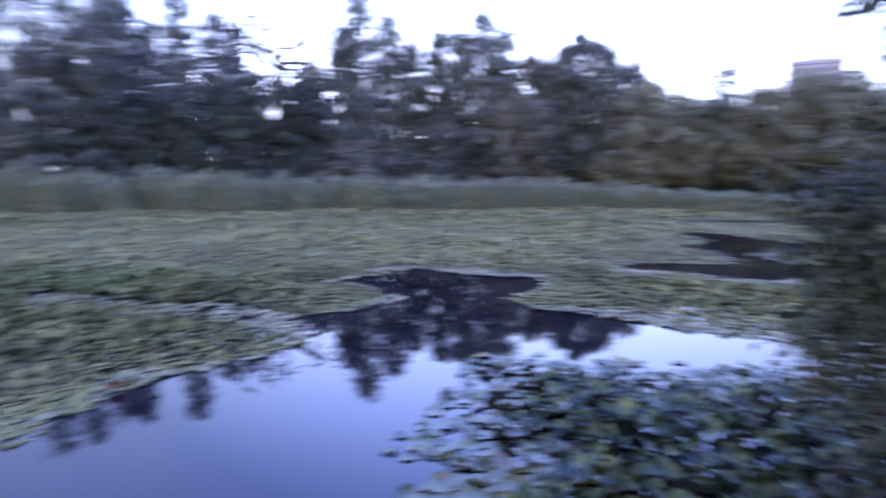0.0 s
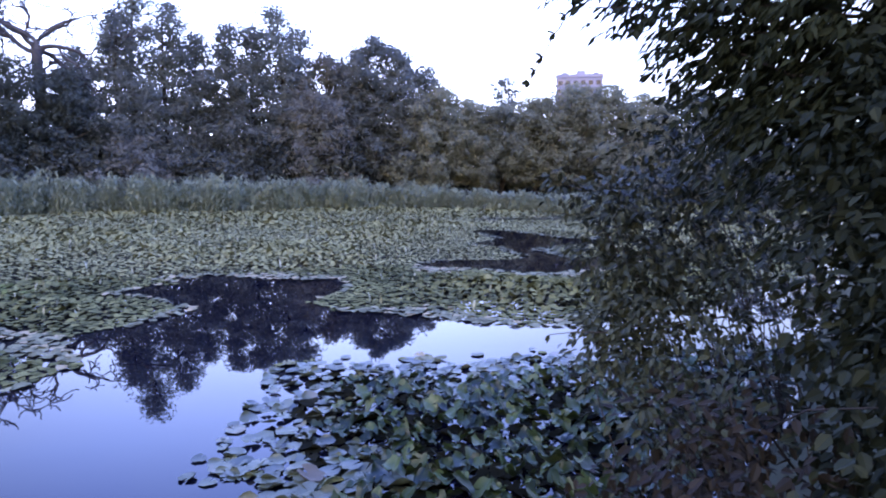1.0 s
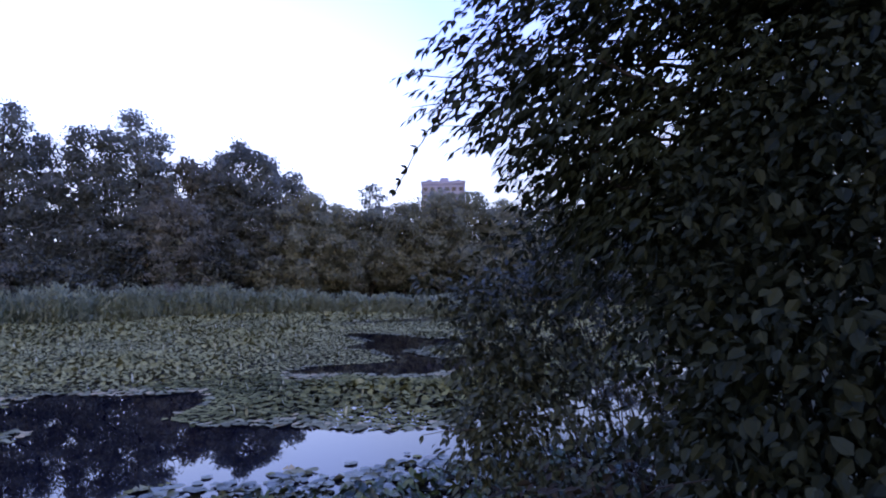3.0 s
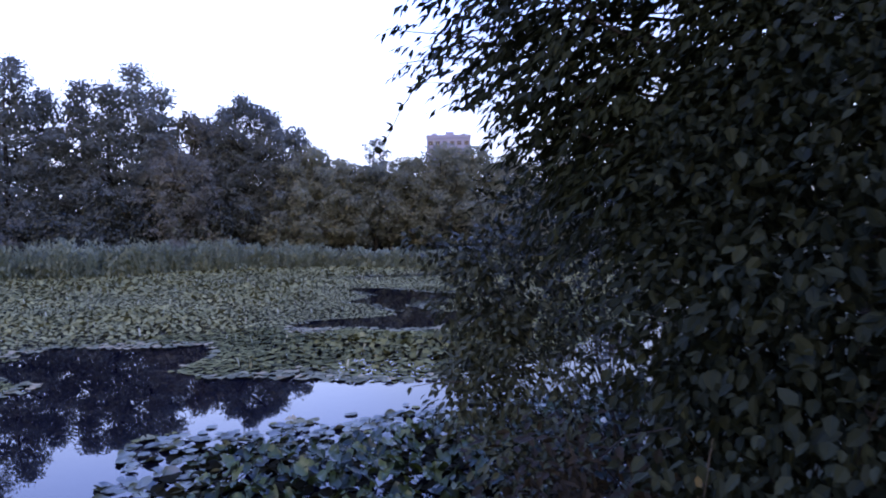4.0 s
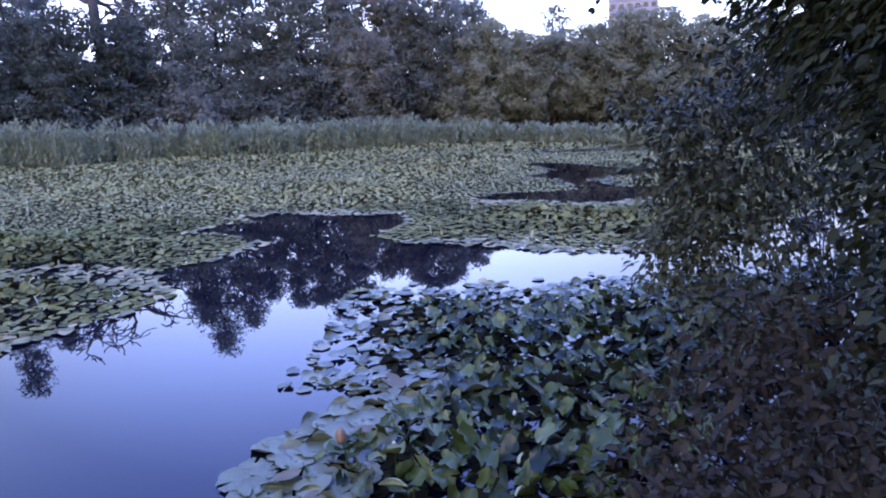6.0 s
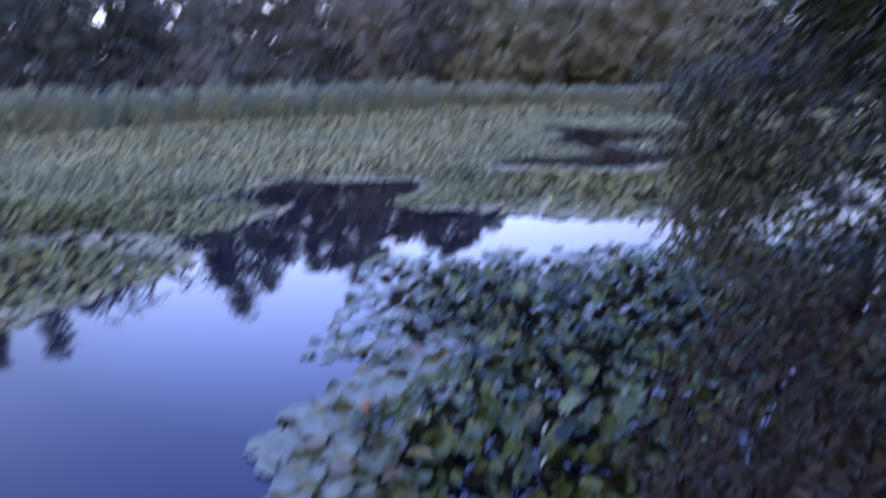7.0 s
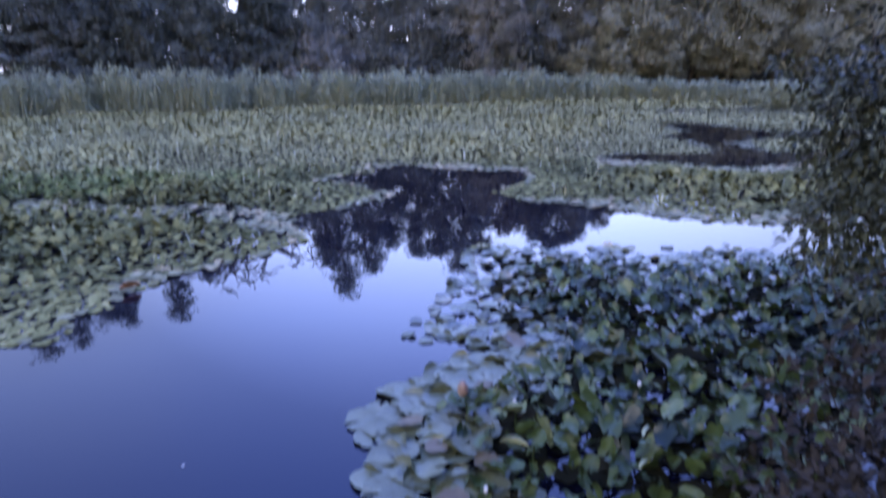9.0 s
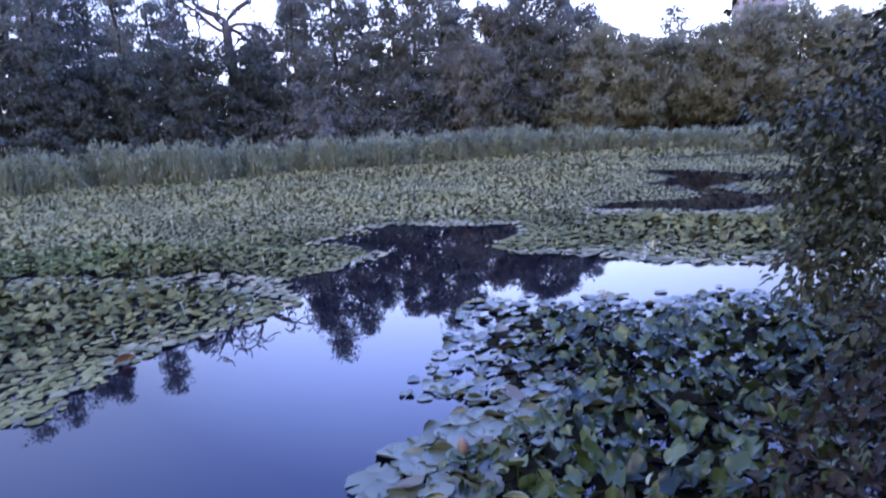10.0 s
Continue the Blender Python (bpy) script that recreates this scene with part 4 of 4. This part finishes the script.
def shrub(name, label, at, blobs, per, length, wide, droop, mat, stems=14, level=1.0, glades=GLADES):
    top = thing(name, label, "shrub", at)
    at = np.asarray(at)
    local = [(polar(*b2[:3]) - at, b2[3]) for b2 in blobs]
    for c, r in local:
        for _ in range(max(1, stems // len(local))):
            part("stem", *limb(rng.normal(0, 0.1, 3) * [1, 1, 0] - [0, 0, 0.1], c + rng.normal(0, 0.4, 3) * r, 0.008, 0.002, 0.09, 7, 5)[1], M_BARK, top, "", True)
    leaves = foliage(local, per, length, wide, droop, level)
    # loose places where the water shines through
    stay = np.ones(len(leaves[0]), bool)
    way = unit(leaves[0] + at - [0, 0, 2.2])
    for az, el, open_to in glades:
        off = np.degrees(np.arccos(np.clip(way @ unit(polar(az, el, 1) - [0, 0, 2.2]), -1, 1)))
        stay &= (off > open_to * rng.uniform(0.6, 1.25, len(off))) | (rng.random(len(off)) < 0.12)
    dress(top, *[k[stay] for k in leaves], mat, 280)
    return top


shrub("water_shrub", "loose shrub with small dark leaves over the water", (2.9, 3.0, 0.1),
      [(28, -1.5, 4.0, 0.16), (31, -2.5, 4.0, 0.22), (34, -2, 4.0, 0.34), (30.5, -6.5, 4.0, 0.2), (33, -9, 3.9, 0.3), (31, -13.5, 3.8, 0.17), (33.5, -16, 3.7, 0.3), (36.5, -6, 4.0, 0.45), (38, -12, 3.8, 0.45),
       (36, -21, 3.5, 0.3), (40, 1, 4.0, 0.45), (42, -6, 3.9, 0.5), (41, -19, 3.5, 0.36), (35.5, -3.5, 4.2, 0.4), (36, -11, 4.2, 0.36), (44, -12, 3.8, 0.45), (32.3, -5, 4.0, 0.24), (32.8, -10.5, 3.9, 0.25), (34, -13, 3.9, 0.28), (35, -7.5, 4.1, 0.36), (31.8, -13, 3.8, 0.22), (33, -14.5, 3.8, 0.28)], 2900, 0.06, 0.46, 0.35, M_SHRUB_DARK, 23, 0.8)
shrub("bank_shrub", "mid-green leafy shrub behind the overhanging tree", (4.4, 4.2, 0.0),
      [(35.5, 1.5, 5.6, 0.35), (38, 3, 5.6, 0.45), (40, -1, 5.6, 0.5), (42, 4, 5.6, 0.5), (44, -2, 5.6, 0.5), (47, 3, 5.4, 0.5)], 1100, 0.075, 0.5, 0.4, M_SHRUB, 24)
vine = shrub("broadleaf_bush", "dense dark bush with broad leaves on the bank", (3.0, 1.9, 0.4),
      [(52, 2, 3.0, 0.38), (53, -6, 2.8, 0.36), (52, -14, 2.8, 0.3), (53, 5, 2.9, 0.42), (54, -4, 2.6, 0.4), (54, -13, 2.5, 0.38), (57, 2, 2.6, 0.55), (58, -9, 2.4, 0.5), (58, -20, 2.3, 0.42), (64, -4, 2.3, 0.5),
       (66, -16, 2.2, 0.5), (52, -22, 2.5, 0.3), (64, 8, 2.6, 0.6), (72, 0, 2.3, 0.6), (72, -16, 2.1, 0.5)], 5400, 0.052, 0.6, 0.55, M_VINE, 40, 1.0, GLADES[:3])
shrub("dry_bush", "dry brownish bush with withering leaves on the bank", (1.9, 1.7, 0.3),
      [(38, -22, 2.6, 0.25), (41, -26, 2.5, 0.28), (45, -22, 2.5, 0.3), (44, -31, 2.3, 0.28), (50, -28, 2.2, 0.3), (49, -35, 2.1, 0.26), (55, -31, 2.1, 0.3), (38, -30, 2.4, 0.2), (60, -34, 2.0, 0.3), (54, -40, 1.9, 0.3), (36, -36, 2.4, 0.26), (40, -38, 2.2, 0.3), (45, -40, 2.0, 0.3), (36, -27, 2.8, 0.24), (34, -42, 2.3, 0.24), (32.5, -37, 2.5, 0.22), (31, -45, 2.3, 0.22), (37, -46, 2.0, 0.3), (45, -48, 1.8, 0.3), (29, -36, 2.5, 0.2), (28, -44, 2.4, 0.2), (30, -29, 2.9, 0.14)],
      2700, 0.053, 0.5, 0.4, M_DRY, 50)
M_YELLOW = mottled("yellowed_leaf", (0.1, 0.075, 0.03), (0.24, 0.19, 0.09), 8.0, 0.7, 0.2, 0.0)
for az, el, d in ((60, -7, 2.05), (53.5, -21, 2.0), (51, -27, 1.95)):
    v, f = leaf_cloud((polar(az, el, d) - np.array(vine.location))[None], np.array([[rng.normal(0, 0.5), -0.3, -1.0]]), np.array([[-0.6, -0.7, 0.5]]), 0.045, 0.02)
    part("leaf", v, f, M_YELLOW, vine, "yellowed leaf")


# ---- small things on and between the pads ----
def ball(r, squash, sides=10, rings=7, point=0.0):
    """A rounded bud, upright, with a pointed top."""
    t = np.linspace(0, np.pi, rings)
    a = np.linspace(0, 2 * np.pi, sides, endpoint=False)
    z = -np.cos(t) * squash
    z = np.where(z > 0, z * (1 + point), z)
    w = np.maximum(np.sin(t), 0.02)
    v2 = np.stack([r * w[:, None] * np.cos(a), r * w[:, None] * np.sin(a), np.repeat(r * z[:, None], sides, 1)], -1).reshape(-1, 3)
    f2 = []
    for i in range(rings - 1):
        for k in range(sides):
            q0, q1 = i * sides + k, i * sides + (k + 1) % sides
            f2 += [(q0, q1, q1 + sides), (q0, q1 + sides, q0 + sides)]
    return v2, np.array(f2)


def lily_bud(x, y, size, mat, label):
    top = thing("lily_bud", label, "flower bud", (x, y, 0.0), group="buds among the pads")
    h = 0.2
    part("stalk", *limb((0, 0, -0.1), (0.01, 0.0, h), 0.006, 0.005, 0.03, 4, 6)[1], M_PAD, top)
    v2, f2 = ball(size, 1.2, point=0.5)
    part("bud", v2 + [0, 0, h + size], f2, mat, top, "", True)
    for k in range(3):
        a = k * 2.1 + x
        v2, f2 = leaf_cloud(np.array([[0, 0, h]]), np.array([[math.cos(a) * 0.5, math.sin(a) * 0.5, 1.0]]), np.array([[-math.cos(a), -math.sin(a), 0.3]]), size * 1.9, size * 1.5)
        part("sepal", v2, f2, M_PAD, top)


M_BUD_BROWN = mottled("brown_bud", (0.14, 0.08, 0.045), (0.3, 0.2, 0.13), 10.0, 0.5, 0.4, 0.1)
lily_bud(-0.07, 3.33, 0.036, M_BUD_BROWN, "closed brown lily bud with a pale tip")
for bx, by in ((-0.03, 2.4), (0.23, 3.2), (0.27, 2.83), (1.03, 3.35), (0.71, 3.36)):
    lily_bud(bx, by, 0.012, M_WHITE, "small white lily bud standing between the pads")

M_CURL = mottled("pad_underside", (0.16, 0.19, 0.09), (0.32, 0.35, 0.2), 6.0, 0.5, 0.4, 0.1, 30.0)
for cx2, cy2, rot, size2 in ((-0.27, 2.73, 0.1, 0.13), (0.14, 2.65, -0.4, 0.15), (0.85, 2.7, 0.9, 0.11), (0.74, 2.42, 0.7, 0.1), (0.48, 3.77, 0.25, 0.15), (0.34, 3.49, -0.2, 0.12), (-3.25, 6.1, 0.7, 0.2)):
    t2 = np.linspace(0, 1, 9)
    u2 = np.linspace(-0.35, 1.5, 7)
    w2 = np.sin(np.pi * np.clip(t2, 0.03, 0.97)) ** 0.6
    v = np.array([(size2 * (a - 0.5), size2 * 0.28 * wi * math.cos(b2), 0.09 + size2 * 0.28 * wi * math.sin(b2)) for a, wi in zip(t2, w2) for b2 in u2])
    f = []
    for i in range(8):
        for k in range(6):
            o = i * 7 + k
            f += [(o, o + 1, o + 8), (o, o + 8, o + 7)]
    curl = new("curled_lily_pad", tri_mesh("curled_lily_pad", v, f, M_CURL if cx2 > -3 else M_ORANGE, True))
    curl.matrix_basis = pose(cx2, cy2, -0.03 if cx2 < -3 else 0.2, 0, 0, math.degrees(rot))
    tagged(curl, "pale underside of a curled-up lily pad" if cx2 > -3 else "withered orange-brown lily pad at the mat's edge", "lily pad", group="curled pads")

for sx, sy, sr in ((-1.69, 3.03, 0.008), (-1.11, 2.2, 0.006), (-2.31, 2.39, 0.008)):
    v, f = ball(sr, 0.35, 8, 5)
    tagged(new("floating_petal", tri_mesh("floating_petal", v * [1.5, 0.9, 1] + [0, 0, 0.004], f, M_WHITE, True)), "tiny white petal floating on the open water", "petal", group="petals on the water").location = (sx, sy, 0)

# pale upright stalks and half-rolled young leaves that dot the mats
q = np.concatenate([scatter(-13, 10, 4, 14, 3.0), scatter(-28, 24, 14, 34, 2.2)])
for hole in (OPEN, CREEK, SLOT):
    q = q[~inside(q, hole) & (edge_distance(q, hole) > 0.5) & ~inside(q, CLUMP)]
q = q[(shore(q[:, 0], q[:, 1]) > 0.3) & (rng.random(len(q)) < 0.6)]
v, f = blades(q, np.full(len(q), 0.02), rng.uniform(0.08, 0.19, len(q)), rng.uniform(0.02, 0.05, len(q)), 0.5)
M_STALK = mottled("pale_young_leaf", (0.24, 0.245, 0.13), (0.52, 0.52, 0.35), 3.0, 0.5, 0.3, 0.0)
tagged(new("young_lily_leaves", tri_mesh("young_lily_leaves", v, f, M_STALK)), "pale half-rolled young leaves standing up through the mats", "lily leaves", kind="stuff")

# a leafy twig that hangs out over the water
twig = thing("hanging_twig", "thin twig with paired leaflets reaching over the water", "twig", (2.75, 3.15, 1.3))
bp, w = limb((0, 0, 0), (-1.28, -0.24, 0.05), 0.007, 0.002, 0.03, 10, 5)
part("stem", *w, M_BARK, twig)
for k in range(3, 10):
    for sgn in (-1, 1):
        v, f = leaf_cloud(bp[k:k + 1], np.array([[-0.5, 0.35 * sgn, -0.8]]), np.array([[0.2, sgn * 0.5, 0.8]]), rng.uniform(0.04, 0.055), 0.018)
        part("leaflet", v, f, M_SHRUB_DARK, twig)

# a dry stalk in the brown bush
foot, tip = polar(50.5, -34, 2.15), polar(54.5, -18, 2.1)
top = thing("dry_stalk", "pale bare dry stalk rising from the brown bush", "stalk", tuple(foot))
part("stem", *limb((0, 0, -0.2), tip - foot, 0.003, 0.0015, 0.03, 7, 6)[1], M_STEM, top)
part("side_shoot", *limb((tip - foot) * 0.6, (tip - foot) * 0.85 + [0.06, 0.03, 0.04], 0.002, 0.001, 0.04, 5, 5)[1], M_STEM, top)

# a pale frayed leaf among the near pads
frayed = thing("frayed_leaf", "pale frayed lily leaf torn into upright strips", "lily leaf", (2.09, 5.57, 0.1))
for k in range(5):
    v, f = leaf_cloud(np.array([[0.035 * (k - 2), 0.0, 0.0]]), np.array([[0.25, 0.1, 1.0]]), np.array([[0.1, -1.0, 0.2]]), 0.14, 0.02)
    part("strip", v, f, M_WHITE, frayed)
